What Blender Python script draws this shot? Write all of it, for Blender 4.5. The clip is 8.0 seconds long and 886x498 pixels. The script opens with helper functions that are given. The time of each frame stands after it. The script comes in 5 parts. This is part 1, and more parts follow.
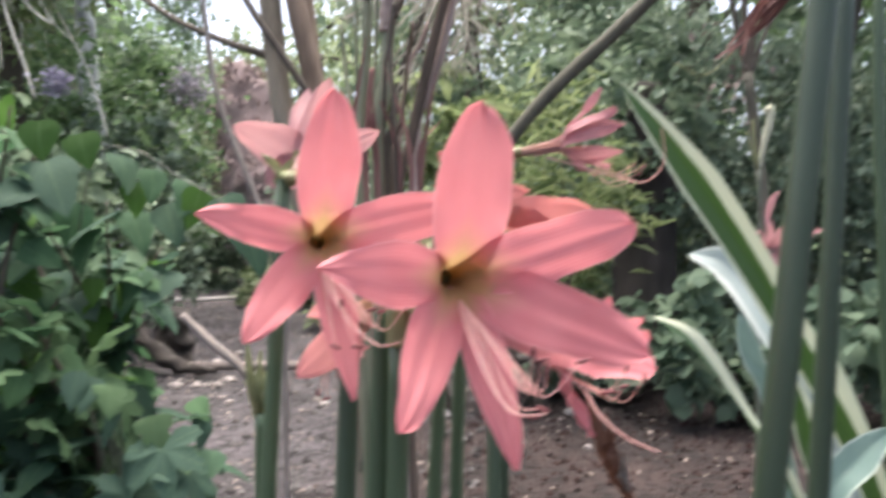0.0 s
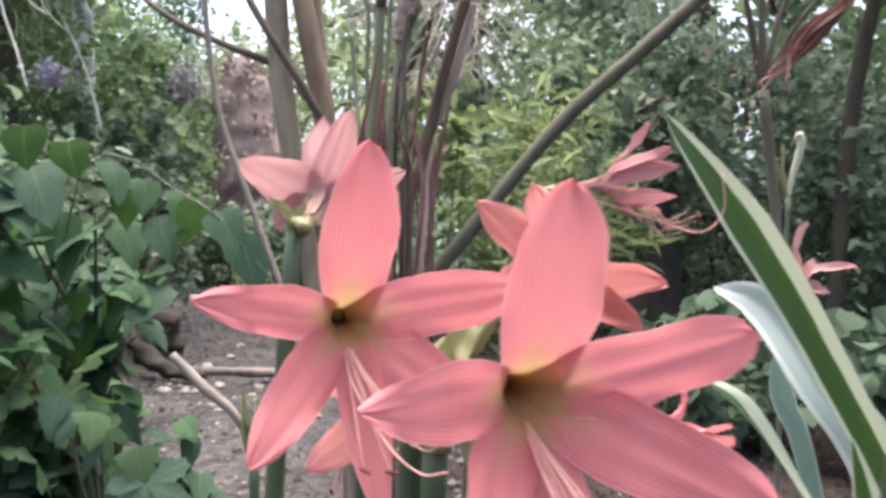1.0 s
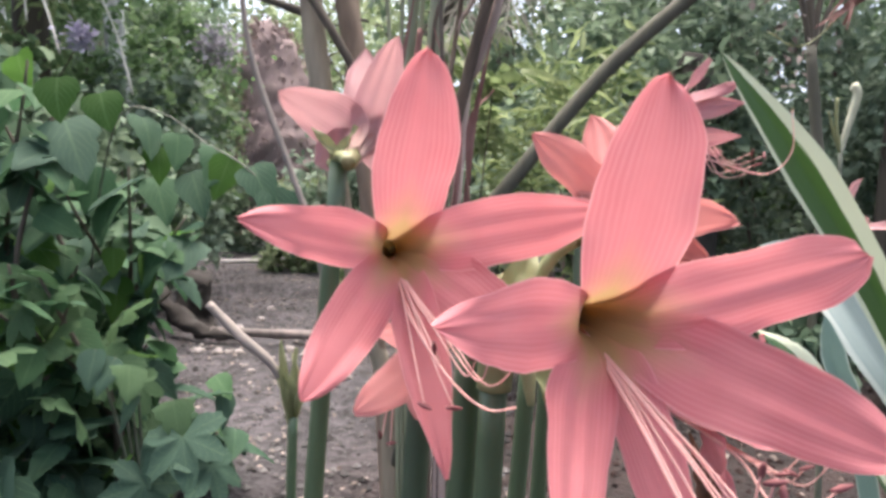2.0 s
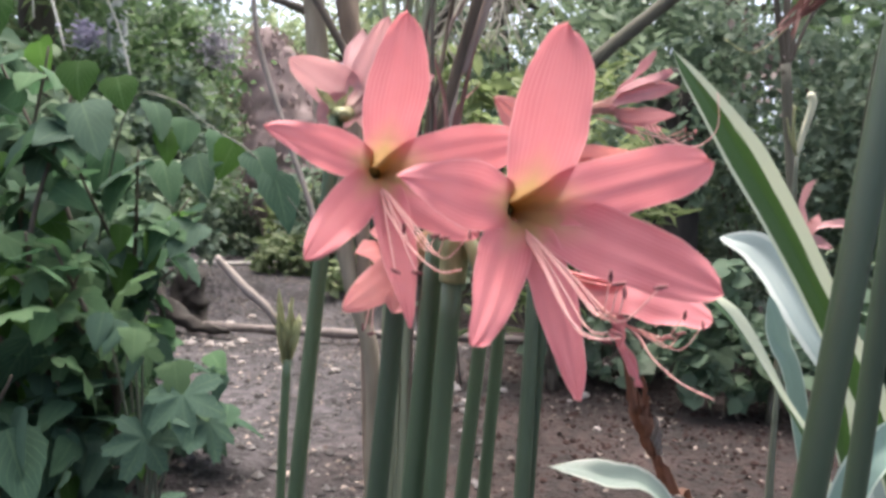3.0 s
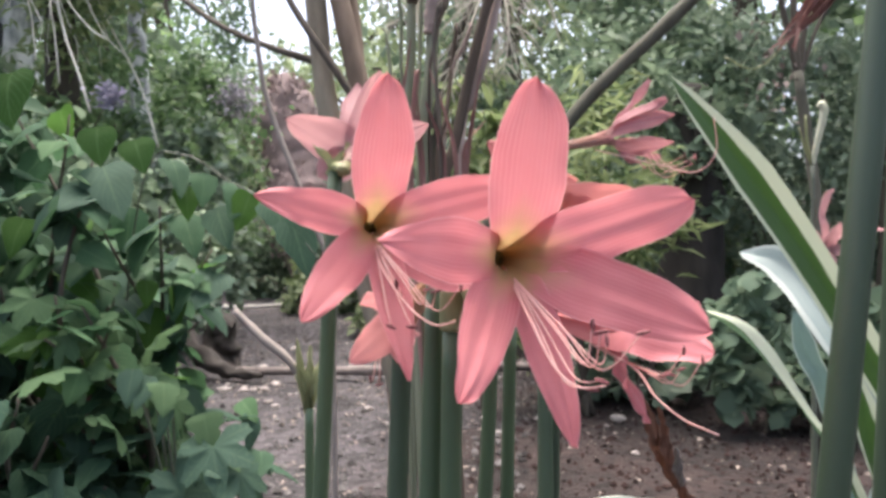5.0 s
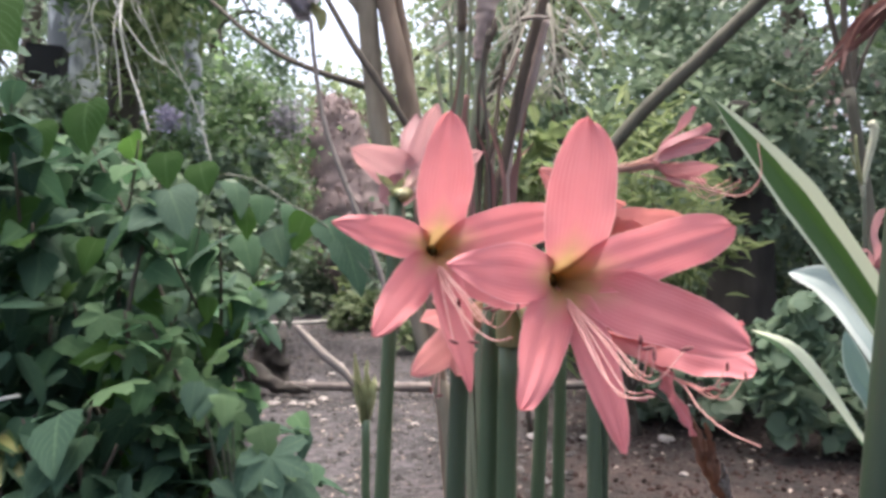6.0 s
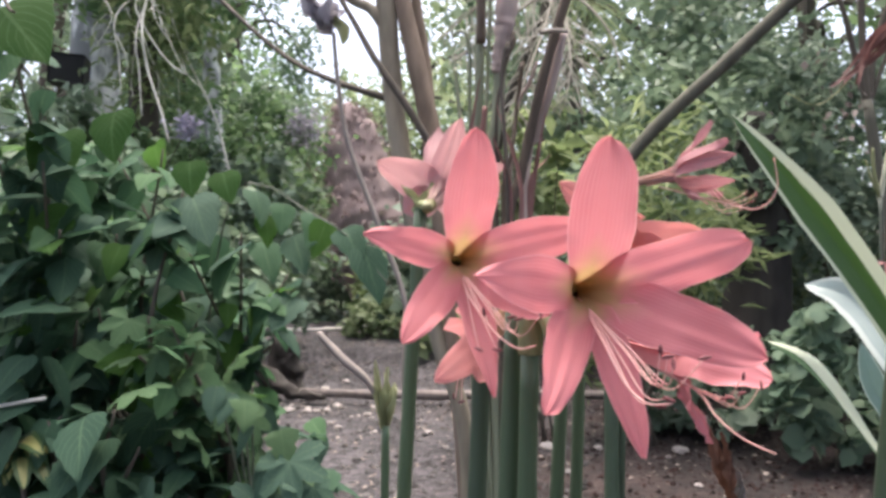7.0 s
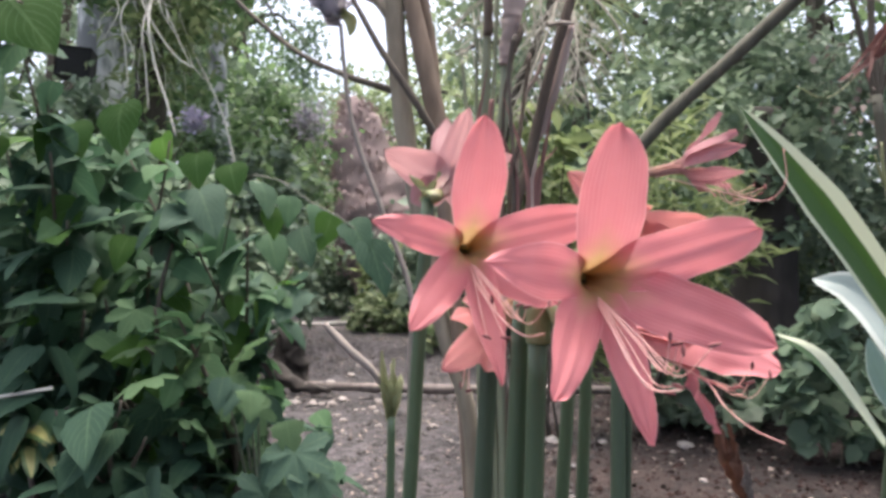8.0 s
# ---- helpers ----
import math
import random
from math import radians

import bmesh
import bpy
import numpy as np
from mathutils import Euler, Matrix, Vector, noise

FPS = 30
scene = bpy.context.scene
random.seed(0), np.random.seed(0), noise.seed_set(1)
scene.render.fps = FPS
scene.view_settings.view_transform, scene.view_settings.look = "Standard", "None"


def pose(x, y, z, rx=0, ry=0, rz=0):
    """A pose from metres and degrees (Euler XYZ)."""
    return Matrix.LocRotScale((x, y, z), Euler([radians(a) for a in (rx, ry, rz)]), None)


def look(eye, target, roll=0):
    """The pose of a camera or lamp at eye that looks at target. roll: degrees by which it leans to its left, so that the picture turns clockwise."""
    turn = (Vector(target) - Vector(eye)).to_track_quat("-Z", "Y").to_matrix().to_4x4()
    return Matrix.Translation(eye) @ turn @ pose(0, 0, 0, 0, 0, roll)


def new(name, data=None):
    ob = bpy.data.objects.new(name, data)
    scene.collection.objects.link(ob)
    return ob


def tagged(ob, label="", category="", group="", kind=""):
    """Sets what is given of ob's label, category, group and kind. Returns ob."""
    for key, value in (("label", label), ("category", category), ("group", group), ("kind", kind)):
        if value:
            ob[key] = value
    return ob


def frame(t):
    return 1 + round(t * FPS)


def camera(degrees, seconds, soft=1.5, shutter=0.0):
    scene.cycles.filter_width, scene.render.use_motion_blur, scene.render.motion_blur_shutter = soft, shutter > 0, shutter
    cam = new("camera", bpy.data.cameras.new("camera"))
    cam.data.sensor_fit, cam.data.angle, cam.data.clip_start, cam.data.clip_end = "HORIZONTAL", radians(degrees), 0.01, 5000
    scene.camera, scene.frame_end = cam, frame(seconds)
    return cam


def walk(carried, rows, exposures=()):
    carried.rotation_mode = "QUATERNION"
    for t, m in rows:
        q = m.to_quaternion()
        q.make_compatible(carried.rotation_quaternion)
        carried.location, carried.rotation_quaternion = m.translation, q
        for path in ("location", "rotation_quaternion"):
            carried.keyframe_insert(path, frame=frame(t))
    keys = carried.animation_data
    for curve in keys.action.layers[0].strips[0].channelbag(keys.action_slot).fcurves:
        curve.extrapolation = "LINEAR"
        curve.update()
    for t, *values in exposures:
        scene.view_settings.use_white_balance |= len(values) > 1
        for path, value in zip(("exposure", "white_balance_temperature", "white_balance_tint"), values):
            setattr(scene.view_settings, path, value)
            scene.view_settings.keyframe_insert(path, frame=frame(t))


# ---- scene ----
cam = camera(64.9, 8.0, soft=3.3, shutter=1.0)
PATH = [
    (0, (0.073, 0.031, 0.575), (-0.149, 2.018, 0.564), -0.8),
    (0.5, (0.056, 0.046, 0.572), (-0.269, 2.019, 0.513), -2.0),
    (0.7, (0.046, 0.064, 0.595), (-0.257, 2.041, 0.582), -1.3),
    (1, (0.04, 0.096, 0.612), (-0.163, 2.086, 0.603), 0.9),
    (1.2, (0.031, 0.099, 0.61), (-0.255, 2.078, 0.549), 1.1),
    (2.3, (0.024, 0.121, 0.592), (-0.25, 2.099, 0.487), 1.1),
    (2.5, (0.042, 0.078, 0.597), (-0.218, 2.06, 0.529), -0.6),
    (2.7, (0.057, 0.035, 0.594), (-0.257, 2.01, 0.554), -3.0),
    (3, (0.049, 0.032, 0.55), (-0.208, 2.015, 0.485), 2.9),
    (3.5, (0.063, 0.046, 0.547), (-0.157, 2.034, 0.51), 1.8),
    (3.6, (0.063, 0.043, 0.547), (-0.174, 2.029, 0.506), 1.7),
    (4, (0.064, 0.045, 0.546), (-0.221, 2.024, 0.514), 0.9),
    (4.2, (0.066, 0.04, 0.551), (-0.234, 2.017, 0.527), -0.1),
    (5.3, (0.067, 0.023, 0.562), (-0.276, 1.992, 0.608), -1.1),
    (5.5, (0.065, 0.016, 0.559), (-0.311, 1.979, 0.623), -0.5),
    (6, (0.065, -0.005, 0.564), (-0.395, 1.94, 0.632), -0.9),
    (6.5, (0.059, -0.016, 0.563), (-0.43, 1.922, 0.647), -0.6),
    (7, (0.062, -0.022, 0.565), (-0.435, 1.913, 0.657), -0.4),
    (7.5, (0.057, -0.026, 0.565), (-0.461, 1.904, 0.639), -0.3),
    (8, (0.06, -0.022, 0.561), (-0.451, 1.91, 0.639), -0.1),
]
walk(cam, [(t, look(eye, target, roll)) for t, eye, target, roll in PATH], exposures=((0.0, 0.88, 6150, 10), (2.5, 0.87, 6150, 10), (4.0, 0.81, 6150, 10), (6.0, 0.82, 6150, 10), (8.0, 0.74, 6150, 10)))


# ---- world and light ----
SUN_EL, SUN_ROT = radians(80), radians(-20)
world = bpy.data.worlds.new("world")
scene.world = world
world.use_nodes = True
wn = world.node_tree.nodes
sky = wn.new("ShaderNodeTexSky")
sky.sky_type, sky.sun_disc = "NISHITA", False
sky.sun_elevation, sky.sun_rotation = SUN_EL, SUN_ROT
sky.dust_density, sky.air_density, sky.ozone_density = 10.0, 0.7, 0.0
wn["Background"].inputs["Strength"].default_value = 0.37
world.node_tree.links.new(sky.outputs[0], wn["Background"].inputs["Color"])
lamp = bpy.data.lights.new("sun", "SUN")
lamp.energy, lamp.angle, lamp.color = 0.9, radians(80), (1.0, 0.97, 0.94)
sun = new("sun", lamp)
sun.matrix_world = look((10 * math.sin(SUN_ROT) * math.cos(SUN_EL), 10 * math.cos(SUN_ROT) * math.cos(SUN_EL), 10 * math.sin(SUN_EL)), (0, 0, 0))


# ---- materials ----
def nodes_of(name):
    m = bpy.data.materials.new(name)
    m.use_nodes = True
    nt = m.node_tree
    return m, nt.nodes, nt.links, nt.nodes["Principled BSDF"]


def ramp_of(n, stops):
    r = n.new("ShaderNodeValToRGB")
    e = r.color_ramp.elements
    while len(e) < len(stops):
        e.new(0.5)
    for k, (p, c) in zip(e, stops):
        k.position, k.color = p, (*c, 1)
    return r


def noise_of(n, l, scale, detail=4.0, coord="Object"):
    tc = n.new("ShaderNodeTexCoord")
    t = n.new("ShaderNodeTexNoise")
    t.inputs["Scale"].default_value, t.inputs["Detail"].default_value = scale, detail
    l.new(tc.outputs[coord], t.inputs["Vector"])
    return t


def bump_of(n, l, bsdf, height, strength, distance=0.01):
    b = n.new("ShaderNodeBump")
    b.inputs["Strength"].default_value, b.inputs["Distance"].default_value = strength, distance
    l.new(height, b.inputs["Height"])
    l.new(b.outputs[0], bsdf.inputs["Normal"])
    return b


def mixed(n, l, fac, a, b, blend="MIX"):
    x = n.new("ShaderNodeMix")
    x.data_type, x.blend_type = "RGBA", blend
    for sock, v in ((x.inputs[0], fac), (x.inputs[6], a), (x.inputs[7], b)):
        if isinstance(v, (int, float)):
            sock.default_value = v
        elif isinstance(v, tuple):
            sock.default_value = (*v, 1)
        else:
            l.new(v, sock)
    return x.outputs[2]


def math_of(n, l, op, a, b=0.0):
    x = n.new("ShaderNodeMath")
    x.operation = op
    for sock, v in zip(x.inputs, (a, b)):
        if isinstance(v, (int, float)):
            sock.default_value = v
        else:
            l.new(v, sock)
    return x.outputs[0]


def translucent(m, n, l, bsdf, color, amount):
    tr = n.new("ShaderNodeBsdfTranslucent")
    mx = n.new("ShaderNodeMixShader")
    mx.inputs[0].default_value = amount
    if isinstance(color, tuple):
        tr.inputs[0].default_value = (*color, 1)
    else:
        l.new(color, tr.inputs[0])
    l.new(bsdf.outputs[0], mx.inputs[1])
    l.new(tr.outputs[0], mx.inputs[2])
    l.new(mx.outputs[0], n["Material Output"].inputs[0])


def bark_mat(name, dark, light, scale=30.0, rough=0.9, stretch=0.25, relief=0.6, lo=0.3, hi=0.7):
    m, n, l, p = nodes_of(name)
    tc = n.new("ShaderNodeTexCoord")
    mp = n.new("ShaderNodeMapping")
    mp.inputs["Scale"].default_value = (1, 1, stretch)
    l.new(tc.outputs["Object"], mp.inputs["Vector"])
    a = n.new("ShaderNodeTexNoise")
    a.inputs["Scale"].default_value, a.inputs["Detail"].default_value = scale, 6
    l.new(mp.outputs[0], a.inputs["Vector"])
    big = noise_of(n, l, scale * 0.12, 2)
    r = ramp_of(n, [(lo, dark), (hi, light)])
    l.new(math_of(n, l, "ADD", math_of(n, l, "MULTIPLY", a.outputs[0], 0.6), math_of(n, l, "MULTIPLY", big.outputs[0], 0.4)), r.inputs[0])
    l.new(r.outputs[0], p.inputs["Base Color"])
    p.inputs["Roughness"].default_value = rough
    bump_of(n, l, p, a.outputs[0], relief, 0.004)
    return m


def leaf_mat(name, dark, light, rough=0.5, trans=0.3, island=True, vein=False, scale=25.0):
    """Green leaf: every leaf has its own tone, with fine mottling."""
    m, n, l, p = nodes_of(name)
    if island:
        g = n.new("ShaderNodeNewGeometry").outputs["Random Per Island"]
    else:
        g = n.new("ShaderNodeObjectInfo").outputs["Random"]
    t = noise_of(n, l, scale, 3)
    f = math_of(n, l, "ADD", math_of(n, l, "MULTIPLY", g, 0.7), math_of(n, l, "MULTIPLY", t.outputs[0], 0.4))
    r = ramp_of(n, [(0.1, dark), (0.95, light)])
    l.new(f, r.inputs[0])
    col = r.outputs[0]
    if vein:
        uv = n.new("ShaderNodeUVMap")
        sx = n.new("ShaderNodeSeparateXYZ")
        l.new(uv.outputs[0], sx.inputs[0])
        av = math_of(n, l, "ABSOLUTE", math_of(n, l, "SUBTRACT", sx.outputs[1], 0.5))
        rib = math_of(n, l, "LESS_THAN", av, 0.025)
        side = math_of(n, l, "GREATER_THAN", math_of(n, l, "SINE", math_of(n, l, "MULTIPLY", math_of(n, l, "SUBTRACT", sx.outputs[0], av), 44.0)), 0.93)
        pale = math_of(n, l, "MULTIPLY", math_of(n, l, "MAXIMUM", rib, side), 0.16)
        col = mixed(n, l, pale, col, (0.25, 0.36, 0.18))
        bump_of(n, l, p, math_of(n, l, "MAXIMUM", rib, side), 0.4, 0.002)
    l.new(col, p.inputs["Base Color"])
    p.inputs["Roughness"].default_value = rough
    p.inputs["Specular IOR Level"].default_value = 0.2
    translucent(m, n, l, p, col, trans)
    return m


def petal_mat(name, pale, deep, throat, flare=(0.60, 0.40, 0.20), lines=0.24):
    """Petal along its UV: green throat at u = 0, darker parallel veins that fade towards the midrib, thin pale margin."""
    m, n, l, p = nodes_of(name)
    uv = n.new("ShaderNodeUVMap")
    sx = n.new("ShaderNodeSeparateXYZ")
    l.new(uv.outputs[0], sx.inputs[0])
    u, v = sx.outputs[0], sx.outputs[1]
    body = mixed(n, l, noise_of(n, l, 55, 4).outputs[0], pale, deep)
    av = math_of(n, l, "ABSOLUTE", math_of(n, l, "SUBTRACT", v, 0.5))
    wave = math_of(n, l, "SINE", math_of(n, l, "ADD", math_of(n, l, "MULTIPLY", v, 96.0), math_of(n, l, "MULTIPLY", noise_of(n, l, 34, 3).outputs[0], 9.0)))
    where = ramp_of(n, [(0.06, (0.25, 0.25, 0.25)), (0.22, (1, 1, 1))])
    l.new(av, where.inputs[0])
    patch = ramp_of(n, [(0.36, (0.1, 0.1, 0.1)), (0.62, (1, 1, 1))])
    l.new(noise_of(n, l, 38, 2).outputs[0], patch.inputs[0])
    vein = math_of(n, l, "MULTIPLY", math_of(n, l, "MAXIMUM", math_of(n, l, "ADD", wave, 0.1), 0.0), math_of(n, l, "MULTIPLY", where.outputs[0], patch.outputs[0]))
    body = mixed(n, l, math_of(n, l, "MULTIPLY", vein, lines), body, tuple(c * f for c, f in zip(pale, (0.88, 0.62, 0.66))))
    light = math_of(n, l, "MULTIPLY", math_of(n, l, "MAXIMUM", math_of(n, l, "SUBTRACT", math_of(n, l, "MULTIPLY", wave, -1.0), 0.55), 0.0), math_of(n, l, "MULTIPLY", where.outputs[0], lines))
    body = mixed(n, l, light, body, (0.88, 0.46, 0.45))
    edge = math_of(n, l, "MULTIPLY", math_of(n, l, "MAXIMUM", math_of(n, l, "SUBTRACT", av, 0.472), 0.0), 14.0)
    body = mixed(n, l, edge, body, (0.92, 0.60, 0.57))
    star = ramp_of(n, [(0.0, (1, 1, 1)), (0.25, (1, 1, 1)), (0.50, (0, 0, 0))])
    l.new(math_of(n, l, "ADD", u, math_of(n, l, "MULTIPLY", av, 0.36)), star.inputs[0])
    green = ramp_of(n, [(0.0, throat), (0.24, throat), (0.42, flare)])
    l.new(u, green.inputs[0])
    body = mixed(n, l, math_of(n, l, "MULTIPLY", star.outputs[0], 0.74), body, green.outputs[0])
    l.new(body, p.inputs["Base Color"])
    p.inputs["Roughness"].default_value = 0.6
    p.inputs["Specular IOR Level"].default_value = 0.22
    p.inputs["Sheen Weight"].default_value = 0.06
    bump_of(n, l, p, wave, 0.07, 0.0006)
    translucent(m, n, l, p, body, 0.36)
    return m


def plain_mat(name, a, b, scale=40.0, rough=0.5, relief=0.2, trans=0.0, metal=0.0):
    m, n, l, p = nodes_of(name)
    t = noise_of(n, l, scale, 5)
    c = mixed(n, l, t.outputs[0], a, b)
    l.new(c, p.inputs["Base Color"])
    p.inputs["Roughness"].default_value, p.inputs["Metallic"].default_value = rough, metal
    bump_of(n, l, p, t.outputs[0], relief, 0.003)
    if trans:
        translucent(m, n, l, p, c, trans)
    return m


def striped_leaf_mat(name, green_a, green_b, cream, green_half=0.27, rough=0.4, shift=0.0):
    """Strap leaf with a green middle and cream margins, fine lengthwise streaks."""
    m, n, l, p = nodes_of(name)
    uv = n.new("ShaderNodeUVMap")
    sx = n.new("ShaderNodeSeparateXYZ")
    l.new(uv.outputs[0], sx.inputs[0])
    mp = n.new("ShaderNodeMapping")
    mp.inputs["Scale"].default_value = (2.0, 45.0, 1.0)
    l.new(uv.outputs[0], mp.inputs["Vector"])
    st = n.new("ShaderNodeTexNoise")
    st.inputs["Scale"].default_value, st.inputs["Detail"].default_value = 1.0, 3
    l.new(mp.outputs[0], st.inputs["Vector"])
    av = math_of(n, l, "ABSOLUTE", math_of(n, l, "SUBTRACT", sx.outputs[1], 0.5 + shift))
    lim = math_of(n, l, "ADD", av, math_of(n, l, "MULTIPLY", math_of(n, l, "SUBTRACT", st.outputs[0], 0.5), 0.12))
    r = ramp_of(n, [(green_half - 0.01, (0, 0, 0)), (green_half + 0.01, (1, 1, 1))])
    l.new(lim, r.inputs[0])
    g = mixed(n, l, st.outputs[0], green_a, green_b)
    c = mixed(n, l, r.outputs[0], g, cream)
    l.new(c, p.inputs["Base Color"])
    p.inputs["Roughness"].default_value = rough
    bump_of(n, l, p, st.outputs[0], 0.25, 0.002)
    translucent(m, n, l, p, c, 0.25)
    return m


def ground_mat():
    m, n, l, p = nodes_of("soil_with_litter")
    big = noise_of(n, l, 0.9, 5)
    mid = noise_of(n, l, 7.0, 8)
    fine = noise_of(n, l, 70.0, 6)
    tc = n.new("ShaderNodeTexCoord")
    sx = n.new("ShaderNodeSeparateXYZ")
    l.new(tc.outputs["Object"], sx.inputs[0])
    # trodden grey path to the west of x = 0, dark damp bed to the east, its tone drawn west over soil the bush shades
    side = math_of(n, l, "ADD", math_of(n, l, "ADD", sx.outputs[0], 0.4), math_of(n, l, "MULTIPLY", math_of(n, l, "SUBTRACT", big.outputs[0], 0.5), 3.2))
    bed = ramp_of(n, [(0.34, (0, 0, 0)), (0.64, (1, 1, 1))])
    l.new(math_of(n, l, "ADD", math_of(n, l, "MULTIPLY", side, 0.5), 0.5), bed.inputs[0])
    # both soil colours lowered to stand in for the shade of the canopy
    path_c = mixed(n, l, mid.outputs[0], (0.0126, 0.0116, 0.0126), (0.0755, 0.0700, 0.0760))
    bed_c = mixed(n, l, mid.outputs[0], (0.0085, 0.0056, 0.0050), (0.031, 0.0200, 0.0178))
    c = mixed(n, l, bed.outputs[0], path_c, bed_c)
    vor = n.new("ShaderNodeTexVoronoi")
    vor.inputs["Scale"].default_value = 38
    l.new(tc.outputs["Object"], vor.inputs["Vector"])
    crumb = ramp_of(n, [(0.2, (0.45, 0.43, 0.42)), (0.7, (1.6, 1.55, 1.55))])
    l.new(vor.outputs["Color"], crumb.inputs[0])
    c = mixed(n, l, 0.8, c, crumb.outputs[0], "MULTIPLY")
    patch = ramp_of(n, [(0.36, (0.55, 0.55, 0.55)), (0.62, (1.45, 1.45, 1.45))])
    l.new(noise_of(n, l, 3.2, 6).outputs[0], patch.inputs[0])
    c = mixed(n, l, 0.9, c, patch.outputs[0], "MULTIPLY")
    far = ramp_of(n, [(0.5, (0, 0, 0)), (0.75, (1, 1, 1))])
    l.new(math_of(n, l, "MULTIPLY", sx.outputs[1], 0.05), far.inputs[0])
    c = mixed(n, l, far.outputs[0], c, (0.06, 0.09, 0.035))
    l.new(c, p.inputs["Base Color"])
    p.inputs["Roughness"].default_value = 0.95
    bump_of(n, l, p, math_of(n, l, "ADD", mid.outputs[0], math_of(n, l, "MULTIPLY", fine.outputs[0], 0.7)), 1.0, 0.03)
    return m


M_PETAL = petal_mat("coral_petal", (0.635, 0.203, 0.224), (0.695, 0.268, 0.288), (0.36, 0.31, 0.095), (0.59, 0.335, 0.225))
M_PETAL_SIDE = petal_mat("outer_petal", (0.62, 0.205, 0.232), (0.68, 0.275, 0.298), (0.60, 0.23, 0.235), (0.65, 0.25, 0.265))
M_PETAL_PALE = petal_mat("faded_petal", (0.46, 0.235, 0.248), (0.53, 0.315, 0.318), (0.47, 0.36, 0.31), (0.52, 0.34, 0.32))
M_PETAL_DUSK = petal_mat("dusky_petal", (0.36, 0.155, 0.175), (0.47, 0.25, 0.265), (0.40, 0.27, 0.20), (0.48, 0.28, 0.26), 0.9)
M_PETAL_LIGHT = petal_mat("light_petal", (0.70, 0.29, 0.29), (0.78, 0.38, 0.37), (0.45, 0.36, 0.18), (0.62, 0.42, 0.30))
M_PETAL_ORANGE = petal_mat("orange_petal", (0.54, 0.185, 0.175), (0.61, 0.250, 0.235), (0.56, 0.24, 0.17), (0.62, 0.225, 0.20))
M_FILAMENT = plain_mat("filament", (0.80, 0.42, 0.40), (0.86, 0.60, 0.53), 90, 0.45, 0.05, 0.3)
M_ANTHER = plain_mat("anther", (0.15, 0.045, 0.05), (0.27, 0.10, 0.10), 300, 0.8)
M_SCAPE = bark_mat("scape", (0.046, 0.078, 0.042), (0.088, 0.132, 0.068), 75, 0.42, 0.05, 0.10)
M_SCAPE_BLUE = bark_mat("scape_waxy", (0.034, 0.057, 0.034), (0.062, 0.092, 0.055), 60, 0.45, 0.05, 0.10)
M_PEDICEL = plain_mat("pedicel", (0.25, 0.28, 0.12), (0.40, 0.41, 0.23), 40, 0.45, 0.1, 0.15)
M_OVARY = plain_mat("ovary", (0.15, 0.145, 0.055), (0.23, 0.21, 0.10), 40, 0.5, 0.1, 0.15)
M_SPATHE = plain_mat("spathe", (0.17, 0.20, 0.085), (0.33, 0.33, 0.17), 45, 0.6, 0.4, 0.2)
M_GREYSTALK = plain_mat("greyish_stalk", (0.07, 0.085, 0.06), (0.15, 0.165, 0.12), 40, 0.6)
M_DRY = plain_mat("withered", (0.02, 0.010, 0.008), (0.21, 0.098, 0.062), 95, 0.8, 0.8, 0.15)
M_DRYSTICK = plain_mat("dry_flower_stick", (0.17, 0.145, 0.128), (0.33, 0.285, 0.25), 60, 0.8, 0.6)
M_BARK = bark_mat("shrub_bark", (0.150, 0.127, 0.096), (0.37, 0.320, 0.245), 45)
M_BARK_RED = bark_mat("brown_bark", (0.118, 0.088, 0.066), (0.30, 0.225, 0.170), 45)
M_BARK_DARK = bark_mat("dark_bark", (0.034, 0.029, 0.023), (0.095, 0.080, 0.062), 14)
M_BARK_PALE = bark_mat("pale_bark", (0.20, 0.205, 0.21), (0.82, 0.82, 0.81), 11, 0.9, 0.5, 0.6, 0.43, 0.60)
M_MOSSY = bark_mat("mossy_bark", (0.062, 0.060, 0.046), (0.165, 0.155, 0.120), 22)
M_TWIG = bark_mat("dark_twig", (0.06, 0.05, 0.04), (0.15, 0.125, 0.10), 60)
M_LIMB = bark_mat("greenish_bark", (0.050, 0.050, 0.036), (0.120, 0.116, 0.086), 45)
M_ROT = bark_mat("rotten_wood", (0.014, 0.012, 0.010), (0.048, 0.040, 0.035), 20)
M_CANE = bark_mat("green_cane", (0.12, 0.14, 0.085), (0.27, 0.28, 0.19), 35, 0.6, 0.08, 0.4)
M_SHEATH = bark_mat("red_sheath", (0.15, 0.062, 0.056), (0.40, 0.225, 0.195), 40, 0.8, 0.08)
M_HUSK = bark_mat("pinkish_husk", (0.24, 0.180, 0.160), (0.50, 0.40, 0.365), 40, 0.85, 0.06, 0.5)
M_CANE_BROWN = bark_mat("brown_cane", (0.048, 0.035, 0.027), (0.150, 0.112, 0.084), 40, 0.8, 0.08, 0.5)
M_ROOT = bark_mat("aerial_root", (0.46, 0.44, 0.38), (0.78, 0.75, 0.68), 40, 0.8, 0.2)
M_MOUND = plain_mat("earthen_mound", (0.20, 0.150, 0.150), (0.29, 0.225, 0.222), 26, 0.95, 0.5)
M_BLACK = plain_mat("black_plastic", (0.005, 0.005, 0.006), (0.010, 0.010, 0.011), 30, 0.85, 0.05)
M_WHITE = plain_mat("whitewash", (0.34, 0.33, 0.31), (0.50, 0.49, 0.46), 20, 0.9, 0.3)
M_STONE = plain_mat("stone", (0.16, 0.14, 0.13), (0.46, 0.42, 0.40), 30, 0.9, 0.5)
